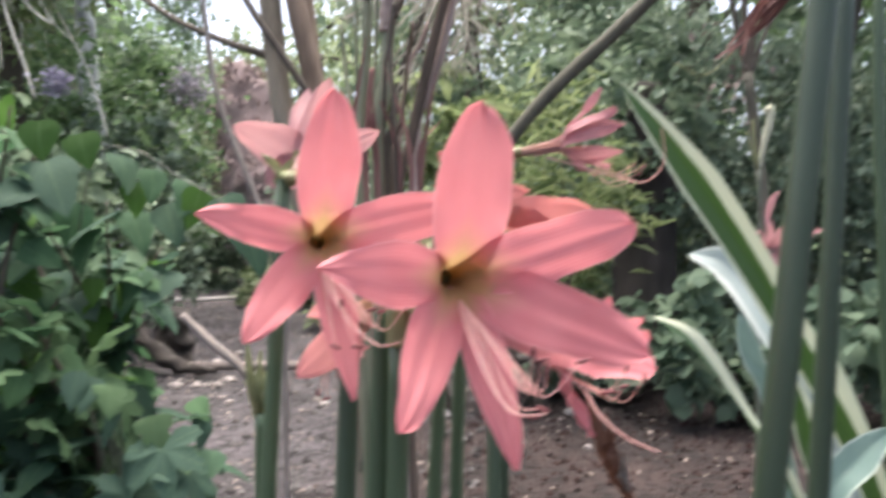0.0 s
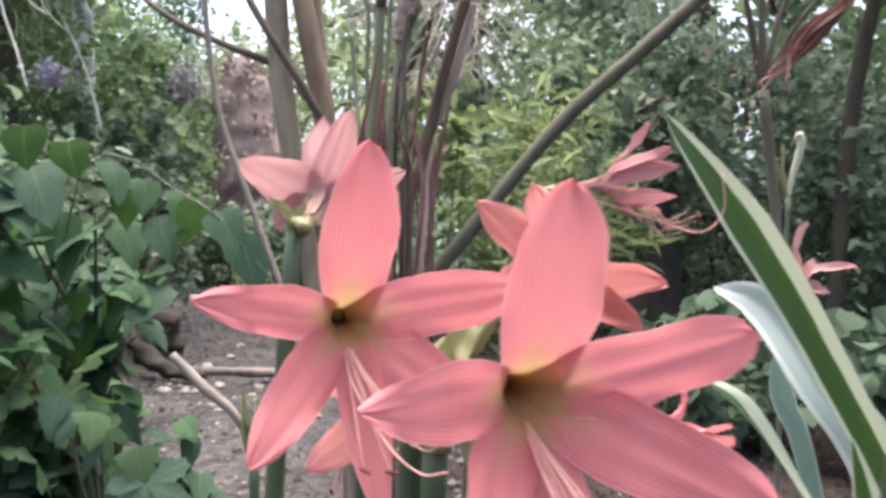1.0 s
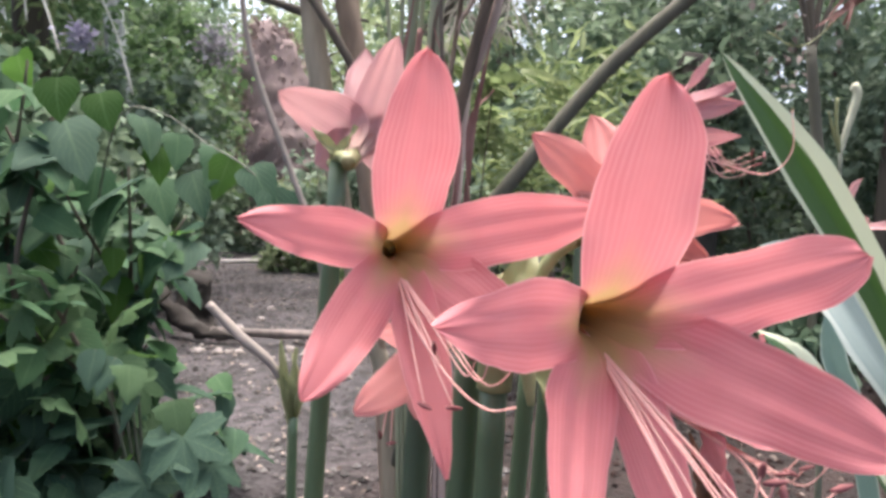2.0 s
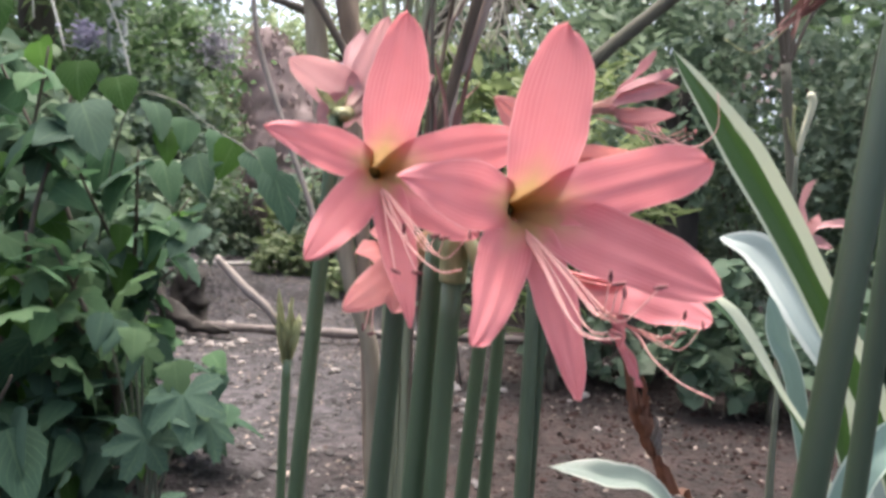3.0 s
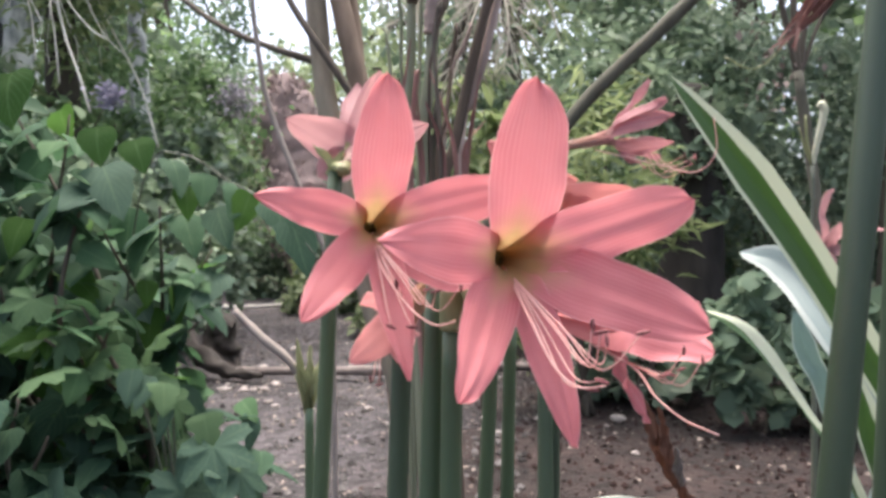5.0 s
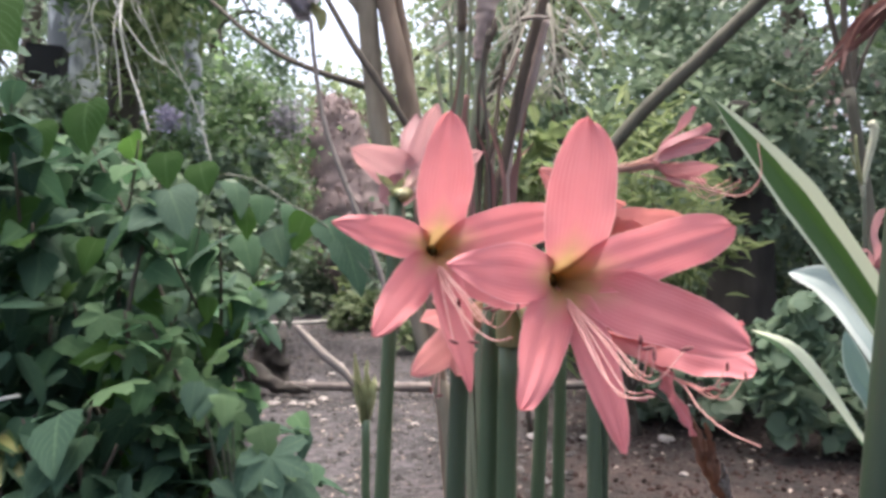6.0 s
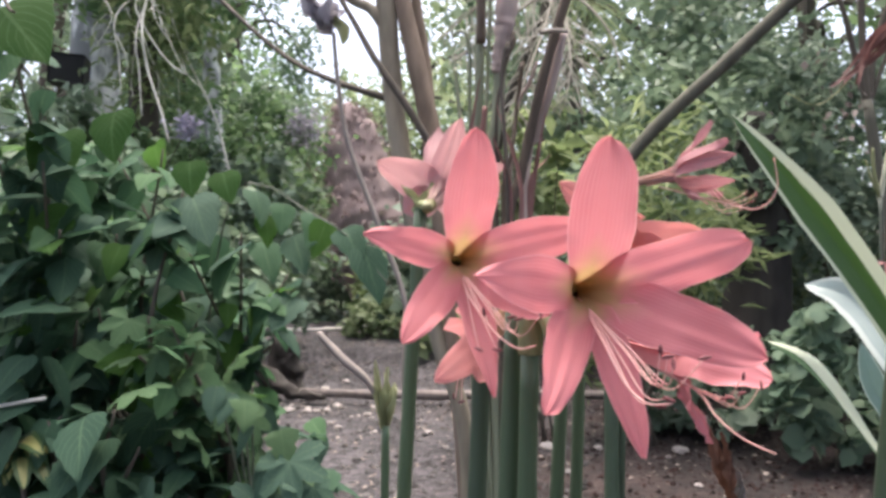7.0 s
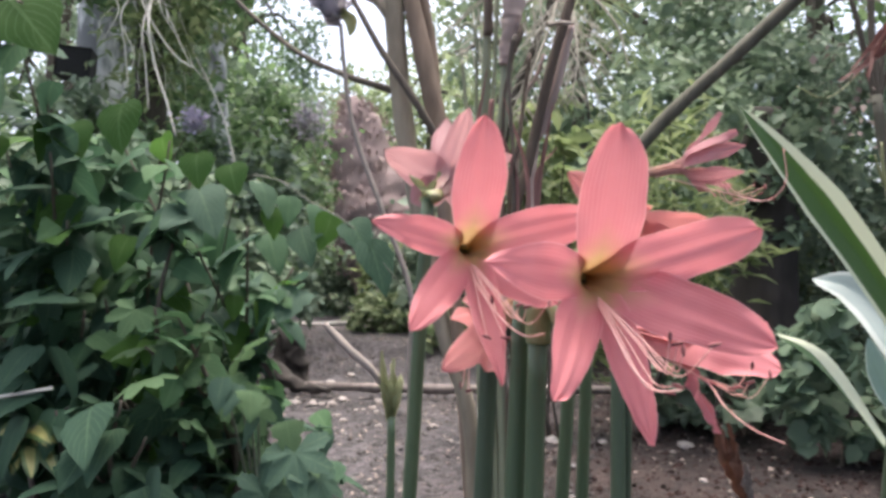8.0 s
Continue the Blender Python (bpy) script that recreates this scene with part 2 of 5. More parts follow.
M_PURPLE = leaf_mat("lilac_flowers", (0.22, 0.21, 0.28), (0.44, 0.42, 0.53), 0.7, 0.3)
M_GREY = leaf_mat("grey_blossom", (0.18, 0.17, 0.19), (0.46, 0.44, 0.48), 0.8, 0.2)
M_LEAF_NEAR = leaf_mat("bush_leaf", (0.046, 0.102, 0.058), (0.074, 0.150, 0.066), 0.75, 0.36, False, True)
# Bush leaf copy, darkened in colour for the shade of overhead trees.
M_LEAF_SHADY = leaf_mat("shade_darkened_leaf", (0.034, 0.074, 0.049), (0.050, 0.102, 0.058), 0.75, 0.29, False, True)
# Lighter leaf copy; light falling on the bush edge is in its colour.
M_LEAF_LIT = leaf_mat("lit_bush_leaf", (0.072, 0.140, 0.068), (0.118, 0.195, 0.096), 0.72, 0.50, False, True)
M_LEAF_LIME = leaf_mat("lime_leaf", (0.056, 0.130, 0.026), (0.078, 0.165, 0.034), 0.72, 0.50, False, True)
# Lime leaf copy with the shade of hanging leaves put into its colour.
M_LEAF_LIME_SHADE = leaf_mat("shaded_lime_leaf", (0.030, 0.078, 0.016), (0.044, 0.102, 0.022), 0.75, 0.32, False, True)
M_LEAF_BLUE = leaf_mat("bluish_leaf", (0.046, 0.090, 0.064), (0.073, 0.130, 0.092), 0.72, 0.36, False, True)
M_LEAF_MID = leaf_mat("small_leaves", (0.079, 0.138, 0.062), (0.255, 0.369, 0.176), 0.5, 0.43)
M_LEAF_DARK = leaf_mat("dark_leaves", (0.095, 0.142, 0.096), (0.255, 0.330, 0.220), 0.5, 0.36)
# Leaf tone paints the shade level inside the bush, lifted against black gaps.
M_LEAF_DEEP = leaf_mat("shade_tone_leaves", (0.065, 0.117, 0.075), (0.131, 0.203, 0.119), 0.7, 0.50)
M_LEAF_HERB = leaf_mat("herb_leaves", (0.105, 0.165, 0.115), (0.235, 0.315, 0.215), 0.7, 0.48)
M_LEAF_TEAL = leaf_mat("grey_green_leaves", (0.103, 0.155, 0.112), (0.304, 0.378, 0.278), 0.45, 0.36)
M_LEAF_YEL = leaf_mat("yellow_green_blades", (0.105, 0.160, 0.062), (0.320, 0.375, 0.190), 0.5, 0.50)
M_LEAF_TREE = leaf_mat("tree_leaves", (0.059, 0.124, 0.049), (0.191, 0.320, 0.116), 0.45, 0.50)
# Pale yellowish copy; sunlight overexposing far foliage is put into the leaf colour.
M_LEAF_FAR = leaf_mat("sun_painted_leaves", (0.110, 0.162, 0.076), (0.330, 0.385, 0.225), 0.5, 0.50)
M_LITTER = leaf_mat("fallen_leaves", (0.035, 0.024, 0.02), (0.32, 0.27, 0.24), 0.85, 0.1)
M_BUD = plain_mat("cream_bud", (0.52, 0.54, 0.40), (0.70, 0.70, 0.55), 60, 0.6, 0.3, 0.2)
M_STRAW = leaf_mat("straw", (0.21, 0.19, 0.155), (0.48, 0.45, 0.385), 0.8, 0.3, True)
M_CRUMB = leaf_mat("soil_crumbs", (0.012, 0.011, 0.0105), (0.17, 0.160, 0.158), 0.95, 0.0)
M_CRUMB_RED = leaf_mat("soil_clods", (0.003, 0.0018, 0.0015), (0.048, 0.029, 0.026), 0.95, 0.0)
M_SPENT = plain_mat("spent_petal", (0.11, 0.045, 0.04), (0.25, 0.125, 0.105), 60, 0.7, 0.4, 0.25)
M_LOG = bark_mat("weathered_wood", (0.095, 0.082, 0.076), (0.27, 0.225, 0.208), 30)
M_DEADLEAF = leaf_mat("dead_leaf", (0.19, 0.145, 0.143), (0.31, 0.240, 0.235), 0.85, 0.15)
M_STRAP = striped_leaf_mat("variegated_strap", (0.035, 0.085, 0.022), (0.065, 0.13, 0.03), (0.52, 0.58, 0.42), 0.30, shift=0.10)
M_STRAP_EDGE = striped_leaf_mat("one_edged_strap", (0.028, 0.066, 0.024), (0.050, 0.100, 0.034), (0.54, 0.59, 0.44), 0.30, shift=0.26)
M_STRAP_PALE = striped_leaf_mat("silvery_strap", (0.25, 0.33, 0.315), (0.36, 0.43, 0.41), (0.48, 0.54, 0.505), 0.36)
M_STRAP_BLUE = striped_leaf_mat("glaucous_strap", (0.13, 0.22, 0.19), (0.22, 0.32, 0.28), (0.40, 0.48, 0.42), 0.43)
M_STRAP_SAGE = striped_leaf_mat("sage_strap", (0.15, 0.205, 0.175), (0.23, 0.285, 0.25), (0.38, 0.42, 0.37), 0.42)
M_CROTON = striped_leaf_mat("yellow_veined_leaf", (0.24, 0.24, 0.075), (0.40, 0.38, 0.15), (0.07, 0.12, 0.04), 0.24)


# ---- mesh tools ----
def mesh_of(name, verts, faces, mat, uvs=None, smooth=True):
    me = bpy.data.meshes.new(name)
    me.from_pydata([tuple(map(float, v)) for v in verts], [], [tuple(int(i) for i in f) for f in faces])
    if uvs is not None:
        lay = me.uv_layers.new(name="UVMap")
        idx = np.empty(len(me.loops), dtype=np.int32)
        me.loops.foreach_get("vertex_index", idx)
        lay.data.foreach_set("uv", np.asarray(uvs, dtype=np.float32)[idx].ravel())
    if smooth:
        me.polygons.foreach_set("use_smooth", np.ones(len(me.polygons), dtype=bool))
    me.materials.append(mat)
    me.update()
    return me


def empty(name, at=(0, 0, 0), label="", category="", group="", kind=""):
    e = new(name)
    e.location = at
    e.empty_display_size = 0.01
    return tagged(e, label, category, group, kind)


def part(name, mesh, parent=None, label="", kind=""):
    """A mesh object under a thing; meshes are given in world metres unless moved later."""
    ob = new(name, mesh)
    if parent is not None:
        ob.parent = parent
        off = Vector(parent.location) if parent.parent is None else Vector()
        ob.matrix_parent_inverse = Matrix.Translation(-off)
    return tagged(ob, label, kind=kind)


def smooth_line(pts, per=8):
    """Catmull-Rom through the points."""
    P = [np.array(p, float) for p in pts]
    if len(P) == 2:
        return np.array([P[0] + (P[1] - P[0]) * k / per for k in range(per + 1)])
    P = [2 * P[0] - P[1]] + P + [2 * P[-1] - P[-2]]
    out = []
    for i in range(1, len(P) - 2):
        a, b, c, d = P[i - 1:i + 3]
        for k in range(per):
            t = k / per
            out.append(0.5 * (2 * b + (c - a) * t + (2 * a - 5 * b + 4 * c - d) * t * t + (3 * b - a - 3 * c + d) * t ** 3))
    out.append(P[-2])
    return np.array(out)


def sweep(line, radii, segs=10, rough=0.0, seed=0, flat=1.0):
    """Tube along a line with given radii at even steps, capped, with slight unevenness."""
    line = np.asarray(line, float)
    n = len(line)
    rr = np.interp(np.linspace(0, 1, n), np.linspace(0, 1, len(radii)), radii)
    rng = np.random.RandomState(seed)
    tan = np.gradient(line, axis=0)
    tan /= np.linalg.norm(tan, axis=1)[:, None] + 1e-12
    ref = np.array([1.0, 0, 0]) if abs(tan[0][0]) < 0.8 else np.array([0, 1.0, 0])
    ph = rng.uniform(0, 6.28, 3)
    verts, faces = [], []
    for i in range(n):
        a = np.cross(tan[i], ref)
        a /= np.linalg.norm(a)
        b = np.cross(tan[i], a)
        for k in range(segs):
            w = 2 * math.pi * k / segs
            f = 1 + rough * (math.sin(2 * w + ph[0] + i * 0.9) + math.sin(3 * w + ph[1] - i * 0.6) + math.sin(i * 1.7 + ph[2]))
            verts.append(line[i] + rr[i] * f * (a * math.cos(w) + b * math.sin(w) * flat))
    for i in range(n - 1):
        for k in range(segs):
            j = (k + 1) % segs
            faces.append((i * segs + k, i * segs + j, (i + 1) * segs + j, (i + 1) * segs + k))
    faces.append(tuple(range(segs - 1, -1, -1)))
    faces.append(tuple((n - 1) * segs + k for k in range(segs)))
    return verts, faces


def rugged(verts, amp, scale):
    """Break the surface up into lumps and hollows."""
    out = []
    for v in verts:
        q = Vector(v) * scale
        out.append(np.array(v) + amp * np.array(noise.noise_vector(q)) + amp * 0.5 * np.array(noise.noise_vector(q * 2.7)))
    return out


def tube(name, pts, radii, mat, parent=None, segs=10, per=8, rough=0.0, seed=0, label="", flat=1.0):
    v, f = sweep(smooth_line(pts, per), radii, segs, rough, seed, flat)
    return part(name, mesh_of(name, v, f, mat), parent, label)


def unit(v):
    v = np.array(v, float)
    return v / (np.linalg.norm(v) + 1e-12)


def hermite(p, m, q, k, t):
    return (2 * t ** 3 - 3 * t * t + 1) * p + (t ** 3 - 2 * t * t + t) * m + (3 * t * t - 2 * t ** 3) * q + (t ** 3 - t * t) * k


def petal_mesh(base, throat, tip, axis, width, seed=0, recurve=0.35, mat=None, nu=34, nv=14, blunt=0.8, rho=0.0120):
    """Tepal: runs up the wall of the floral tube, flares over the rim of the throat and bends back at the tip."""
    base, throat, tip, axis = (np.array(q, float) for q in (base, throat, tip, axis))
    rng = np.random.RandomState(seed)
    axis = unit(axis)
    rad = tip - throat
    rad = unit(rad - axis * rad.dot(axis))
    lat = unit(np.cross(axis, rad))
    rim = throat + rad * rho
    root = base + rad * 0.0036
    tube_len, blade = np.linalg.norm(rim - root), np.linalg.norm(tip - rim)
    at_rim = unit(axis * 0.62 + rad)
    at_tip = unit(unit(tip - rim) - axis * recurve)
    cut = 0.30

    def spine(u):
        if u < cut:
            return hermite(root, axis * tube_len, rim, at_rim * tube_len * 0.7, u / cut)
        return hermite(rim, at_rim * blade * 0.95, tip, at_tip * blade * 0.9, (u - cut) / (1 - cut))

    ph = rng.uniform(0, 6.28, 4)
    verts, uvs, faces = [], [], []
    for i in range(nu + 1):
        u = i / nu
        p = spine(u)
        tg = unit(spine(min(1, u + 0.012)) - spine(max(0, u - 0.012)))
        nrm = unit(np.cross(lat, tg))
        if nrm.dot(axis - rad) < 0:
            nrm = -nrm
        if u < 0.46:
            s = u / 0.46
            w = width * (0.42 + 0.58 * (3 * s * s - 2 * s ** 3))
        else:
            s = (u - 0.46) / 0.54
            w = width * max(0.0, (1 - s ** 2.1)) ** blunt
        w = max(w, 0.0006)
        # in the tube the blade wraps the axis; further out it opens to a shallow channel
        k = 0.34 * max(0.0, 1 - u / 0.45) + 0.10 * (1 - u) - 0.12 * max(0, u - 0.55)
        for j in range(nv + 1):
            v = j / nv * 2 - 1
            out = min(1.0, max(0.0, (u - 0.2) / 0.3))
            wob = (0.0023 * math.sin(8 * u + ph[0] + 1.6 * v) * abs(v) ** 2 + 0.0009 * math.sin(19 * u + ph[1] + 2 * v) * abs(v) ** 3) * out
            keel = -0.0013 * math.exp(-(v / 0.12) ** 2) * out * (1 - 0.7 * u) + 0.0004 * math.sin(9 * v + ph[3]) * out
            edge = 1 + (0.030 * math.sin(33 * u + ph[1] * (2 if v > 0 else 1)) * u + 0.040) * math.sin(13 * u + ph[2] + (1.3 if v > 0 else 0)) * out
            verts.append(p + lat * v * w * edge + nrm * (k * w * v * v + wob + keel))
            uvs.append((u, j / nv))
    for i in range(nu):
        for j in range(nv):
            a = i * (nv + 1) + j
            faces.append((a, a + 1, a + nv + 2, a + nv + 1))
    return mesh_of("petal", verts, faces, mat, uvs)


def flower(name, umbel, throat, axis, tips, widths, mat, label, depth=0.040, shift=(0, 0, 0), stamens=(), ways=(), style=None, group="", seed=0, recurve=0.35, blunts=(0.8,) * 6, rho=0.0120, stem=None):
    """Trumpet flower on its pedicel: six tepals, filaments with anthers, style, tube and ovary."""
    axis = unit(axis)
    throat = np.array(throat, float)
    base = throat - axis * depth + np.array(shift)
    th = empty(name, tuple(base), label, "flower", group)
    for i, (t, w) in enumerate(zip(tips, widths)):
        part("petal", petal_mesh(base, throat + np.array(shift) * 0.6, t, axis, w, seed * 10 + i, recurve, mat, blunt=blunts[i], rho=rho), th)
    umbel = np.array(umbel, float)
    mid = (umbel + base) / 2 - axis * 0.006 + np.array([0, 0, 0.004])
    back = base - axis * 0.012
    tube("ovary", [back - axis * 0.004, base - axis * 0.005, base + axis * 0.001, base + axis * 0.010], [0.0040, 0.0052, 0.0046, 0.0010], M_OVARY, th, 10, 5)
    tube("pedicel", [umbel, mid, back], [0.0036, 0.0032, 0.0042], stem or M_PEDICEL, th, 8, 8)
    for k, end in enumerate(stamens):
        end = np.array(end, float)
        a = base + axis * 0.012 + np.array([0.0, 0.0, -0.005])
        b = throat + np.array(shift) * 0.6 + axis * 0.008 + (end - throat) * 0.18
        c = throat + (end - throat) * 0.74 + np.array([-0.004, 0.0, -0.011])
        way = [a, b, c, end]
        if ways:
            bend = np.array(ways[k], float)
            start = throat + axis * 0.001 + (bend - throat) * 0.20 + np.array([-0.002, 0.0, -0.008])
            a = throat - axis * 0.026 + np.array([0.0, 0.0, -0.004])
            way = [a, start, start + (bend - start) * 0.5, bend, end]
        fil = tube("filament", way, [0.00058, 0.00044, 0.00034, 0.00026], M_FILAMENT, th, 6, 7)
        d = unit([math.sin(k * 2.1) * 0.8, -0.2, 0.35 * math.cos(k)])
        tube("anther", [end - d * 0.0027, end, end + d * 0.0027], [0.0005, 0.0010, 0.0005], M_ANTHER, fil, 6, 3)
    if style is not None:
        tube("style", [throat - axis * 0.016 + np.array([0.0, 0.0, -0.008])] + [np.array(q, float) for q in style], [0.0007, 0.0005, 0.00034], M_FILAMENT, th, 6, 8)
    return th


def scape(top, foot, r, label, mat=None, seed=0, group="flower scapes"):
    """Hollow flower stalk, gently bowed, standing in the soil."""
    top, foot = np.array(top, float), np.array(foot, float)
    rng = np.random.RandomState(seed + 50)
    mid = (top + foot) / 2 + np.array([rng.uniform(-0.006, 0.006), rng.uniform(-0.004, 0.004), 0])
    v, f = sweep(smooth_line([foot, mid, top], 10), [r * 1.12, r, r * 0.92], 16, 0.006, seed, 0.86)
    ob = new("flower_scape", mesh_of("flower_scape", v, f, mat or M_SCAPE))
    return tagged(ob, label, "stalk", group)


def strap_mesh(pts, width, mat, keel=0.25, face=(0, -1, 0.4), nu=24, tip=0.25, base=0.7, turn=0.0, span=(-1.0, 1.0), name="strap_leaf"):
    """Strap leaf along a line, tip first; V-shaped across and tapering."""
    line = smooth_line(pts, max(3, nu // (len(pts) - 1)))
    n = len(line)
    tan = np.gradient(line, axis=0)
    verts, uvs, faces = [], [], []
    nv = 6
    v0, v1 = span
    for i in range(n):
        s = i / (n - 1)
        t = unit(tan[i])
        fc = unit(np.array(face) + turn * s * np.array([1, 0, 0]))
        lat = unit(np.cross(t, fc))
        nrm = np.cross(lat, t)
        w = width * (min(1, (s / tip)) ** 0.6 if s < tip else 1 - (1 - base) * (s - tip) / (1 - tip))
        w = max(w, 0.0008)
        for j in range(nv + 1):
            v = v0 + (v1 - v0) * j / nv
            verts.append(line[i] + lat * v * w + nrm * keel * w * (abs(v) - 0.5) + nrm * 0.0015 * math.sin(13 * s + 2 * v))
            uvs.append((s * 6, (v + 1) / 2))
    for i in range(n - 1):
        for j in range(nv):
            a = i * (nv + 1) + j
            faces.append((a, a + 1, a + nv + 2, a + nv + 1))
    return mesh_of(name, verts, faces, mat, uvs)


def crumpled_mesh(pts, widths, mat, seed=0, nu=34, nv=8):
    """Shrivelled strip: rolled edges and creases."""
    rng = np.random.RandomState(seed)
    line = np.array(smooth_line(pts, nu // (len(pts) - 1) + 1))
    n = len(line)
    ww = np.interp(np.linspace(0, 1, n), np.linspace(0, 1, len(widths)), widths)
    roll = np.interp(np.arange(n), np.linspace(0, n - 1, 6), rng.uniform(-0.9, 0.9, 6))
    verts, faces = [], []
    for i in range(n):
        lat = np.array([math.cos(roll[i]), math.sin(roll[i]), 0.15])
        nrm = np.array([-math.sin(roll[i]), math.cos(roll[i]), 0.0])
        for j in range(nv + 1):
            v = j / nv * 2 - 1
            deep = 0.6 * v * v + 0.45 * math.sin(5.3 * v + 0.7 * i) + rng.normal(0, 0.22)
            verts.append(line[i] + lat * v * ww[i] * (1 + rng.normal(0, 0.16)) + nrm * ww[i] * deep)
    for i in range(n - 1):
        for j in range(nv):
            a = i * (nv + 1) + j
            faces.append((a, a + 1, a + nv + 2, a + nv + 1))
    return mesh_of("blade", verts, faces, mat)


def frond_mesh(line, length, width, mat, n=26, droop=0.3, seed=0):
    """Feather leaf: narrow leaflets in two rows along a rachis."""
    rng = np.random.RandomState(seed)
    line = np.array(smooth_line(line, 12))
    verts, faces = [], []
    for k in range(n):
        s = 0.12 + 0.86 * k / (n - 1)
        i = min(len(line) - 2, int(s * (len(line) - 1)))
        p, t = line[i], unit(line[i + 1] - line[i])
        side = unit(np.cross(t, [0.15, -0.9, 0.4]))
        for sg in (-1, 1):
            if rng.uniform() < 0.25:
                continue
            d = unit(side * sg + t * rng.uniform(0.4, 0.8) + np.array([0, 0, -droop]) + rng.normal(0, 0.35, 3))
            ln = length * math.sin(math.pi * min(0.97, 0.25 + 0.7 * s)) * rng.uniform(0.75, 1.1)
            w = unit(np.cross(d, [0.2, -1, 0.3])) * width
            b = len(verts)
            tip = p + d * ln + np.array([0, 0, -droop * ln * 0.3])
            verts += [p - w * 0.4, p + w * 0.4, p + d * ln * 0.5 + w, p + d * ln * 0.5 - w, tip]
            faces += [(b, b + 1, b + 2, b + 3), (b + 3, b + 2, b + 4)]
    return mesh_of("feathering", verts, faces, mat)


def leaf_mesh(length, width, mat, droop=0.25, fold=0.25, teeth=0.0, lobes=0.0, seed=0, nu=9):
    """One broad leaf along +x from its stalk, with midrib fold, droop and toothed edge."""
    rng = np.random.RandomState(seed)
    verts, uvs, faces = [], [], []
    for i in range(nu + 1):
        u = i / nu
        w = width * (math.sin(math.pi * min(1, u * 0.92 + 0.05) ** 0.62)) ** 0.9 * (1 - 0.25 * u)
        w *= 1 + teeth * (1 if i % 2 else -1) + lobes * math.sin(u * 9 + 0.7) + rng.uniform(-0.03, 0.03)
        if i == nu:
            w = 0.0004
        for j, v in enumerate((-1, -0.5, 0, 0.5, 1)):
            x = length * u
            z = -droop * length * u * u + fold * w * abs(v) - 0.1 * w * v * v + 0.02 * length * math.sin(6 * u + 3 * v + seed)
            verts.append((x, w * v, z))
            uvs.append((u, (v + 1) / 2))
    for i in range(nu):
        for j in range(4):
            a = i * 5 + j
            faces.append((a, a + 1, a + 6, a + 5))
    return mesh_of("leaf", verts, faces, mat, uvs)


def lobed_mesh(size, mat, droop=0.3, seed=0, lobes=5):
    """One palmate leaf along +x from its stalk: pointed lobes round a hub, each with its own fold."""
    rng = np.random.RandomState(seed)
    n = 8 * lobes
    verts, uvs, faces = [(0.30 * size, 0, 0)], [(0.3, 0.5)], []
    for ring in (0.35, 0.7, 1.0):
        for i in range(n + 1):
            a = (i / n * 2 - 1) * 2.45
            lobe = abs(math.cos(a / 4.9 * lobes * math.pi / 1.0))
            reach = size * (0.42 + 0.28 * lobe ** 1.3) * (1.0 - 0.13 * abs(a) / 2.45) * (1 + (0.05 if i % 2 else -0.05) * (ring > 0.9))
            r = reach * ring
            x, y = 0.30 * size + r * math.cos(a), r * math.sin(a)
            z = -droop * (x * x + y * y) / size + 0.05 * size * ring * (1 - lobe) + 0.015 * size * math.sin(5 * a + seed)
            verts.append((x, y, z))
            uvs.append((0.3 + 0.7 * ring, (i % 8) / 8))
    for i in range(n):
        faces.append((0, 1 + i, 2 + i))
        for k in range(2):
            a = 1 + k * (n + 1) + i
            faces.append((a, a + n + 1, a + n + 2, a + 1))
    return mesh_of("leaf", verts, faces, mat, uvs)


def leaf_cloud(name, centers, size, mat, seed=0, aspect=0.42, down=0.35, spread=1.0, jitter=0.45, fine=False):
    """Many small folded leaves as one mesh."""
    rng = np.random.RandomState(seed)
    c = np.asarray(centers, float)
    n = len(c)
    if fine:
        tmpl = np.array([(0, 0, 0), (0.3, 0.75, 0.07), (0.3, -0.75, 0.07), (0.34, 0, -0.03), (0.68, 0.7, 0.02), (0.68, -0.7, 0.02), (0.7, 0, -0.06), (1, 0, -0.18)])
        tri = np.array([(0, 3, 1), (0, 2, 3), (1, 3, 6), (1, 6, 4), (2, 5, 6), (2, 6, 3), (4, 6, 7), (6, 5, 7)])
    else:
        tmpl = np.array([(0, 0, 0), (0.42, 1, 0.08), (0.42, -1, 0.08), (0.5, 0, -0.04), (1, 0, -0.16)])
        tri = np.array([(0, 3, 1), (0, 2, 3), (1, 3, 4), (3, 2, 4)])
    s = size * rng.uniform(1 - jitter, 1 + jitter, n)
    az = rng.uniform(0, 2 * math.pi, n)
    el = rng.normal(-down, 0.5 * spread, n)
    ro = rng.normal(0, 0.7 * spread, n)
    x = np.stack([np.cos(az) * np.cos(el), np.sin(az) * np.cos(el), np.sin(el)], 1)
    side = np.stack([-np.sin(az), np.cos(az), np.zeros(n)], 1)
    up = np.cross(x, side)
    y = side * np.cos(ro)[:, None] + up * np.sin(ro)[:, None]
    z = np.cross(x, y)
    asp = aspect * rng.uniform(0.75, 1.25, n)
    v = (c[:, None, :] + s[:, None, None] * (tmpl[None, :, 0:1] * x[:, None, :] + tmpl[None, :, 1:2] * asp[:, None, None] * y[:, None, :] + tmpl[None, :, 2:3] * z[:, None, :]))
    k = len(tmpl)
    f = (tri[None] + (np.arange(n) * k)[:, None, None]).reshape(-1, 3)
    v = v.reshape(-1, 3)
    me = bpy.data.meshes.new(name)
    me.vertices.add(len(v))
    me.vertices.foreach_set("co", v.astype(np.float32).ravel())
    me.loops.add(f.size)
    me.loops.foreach_set("vertex_index", f.astype(np.int32).ravel())
    me.polygons.add(len(f))
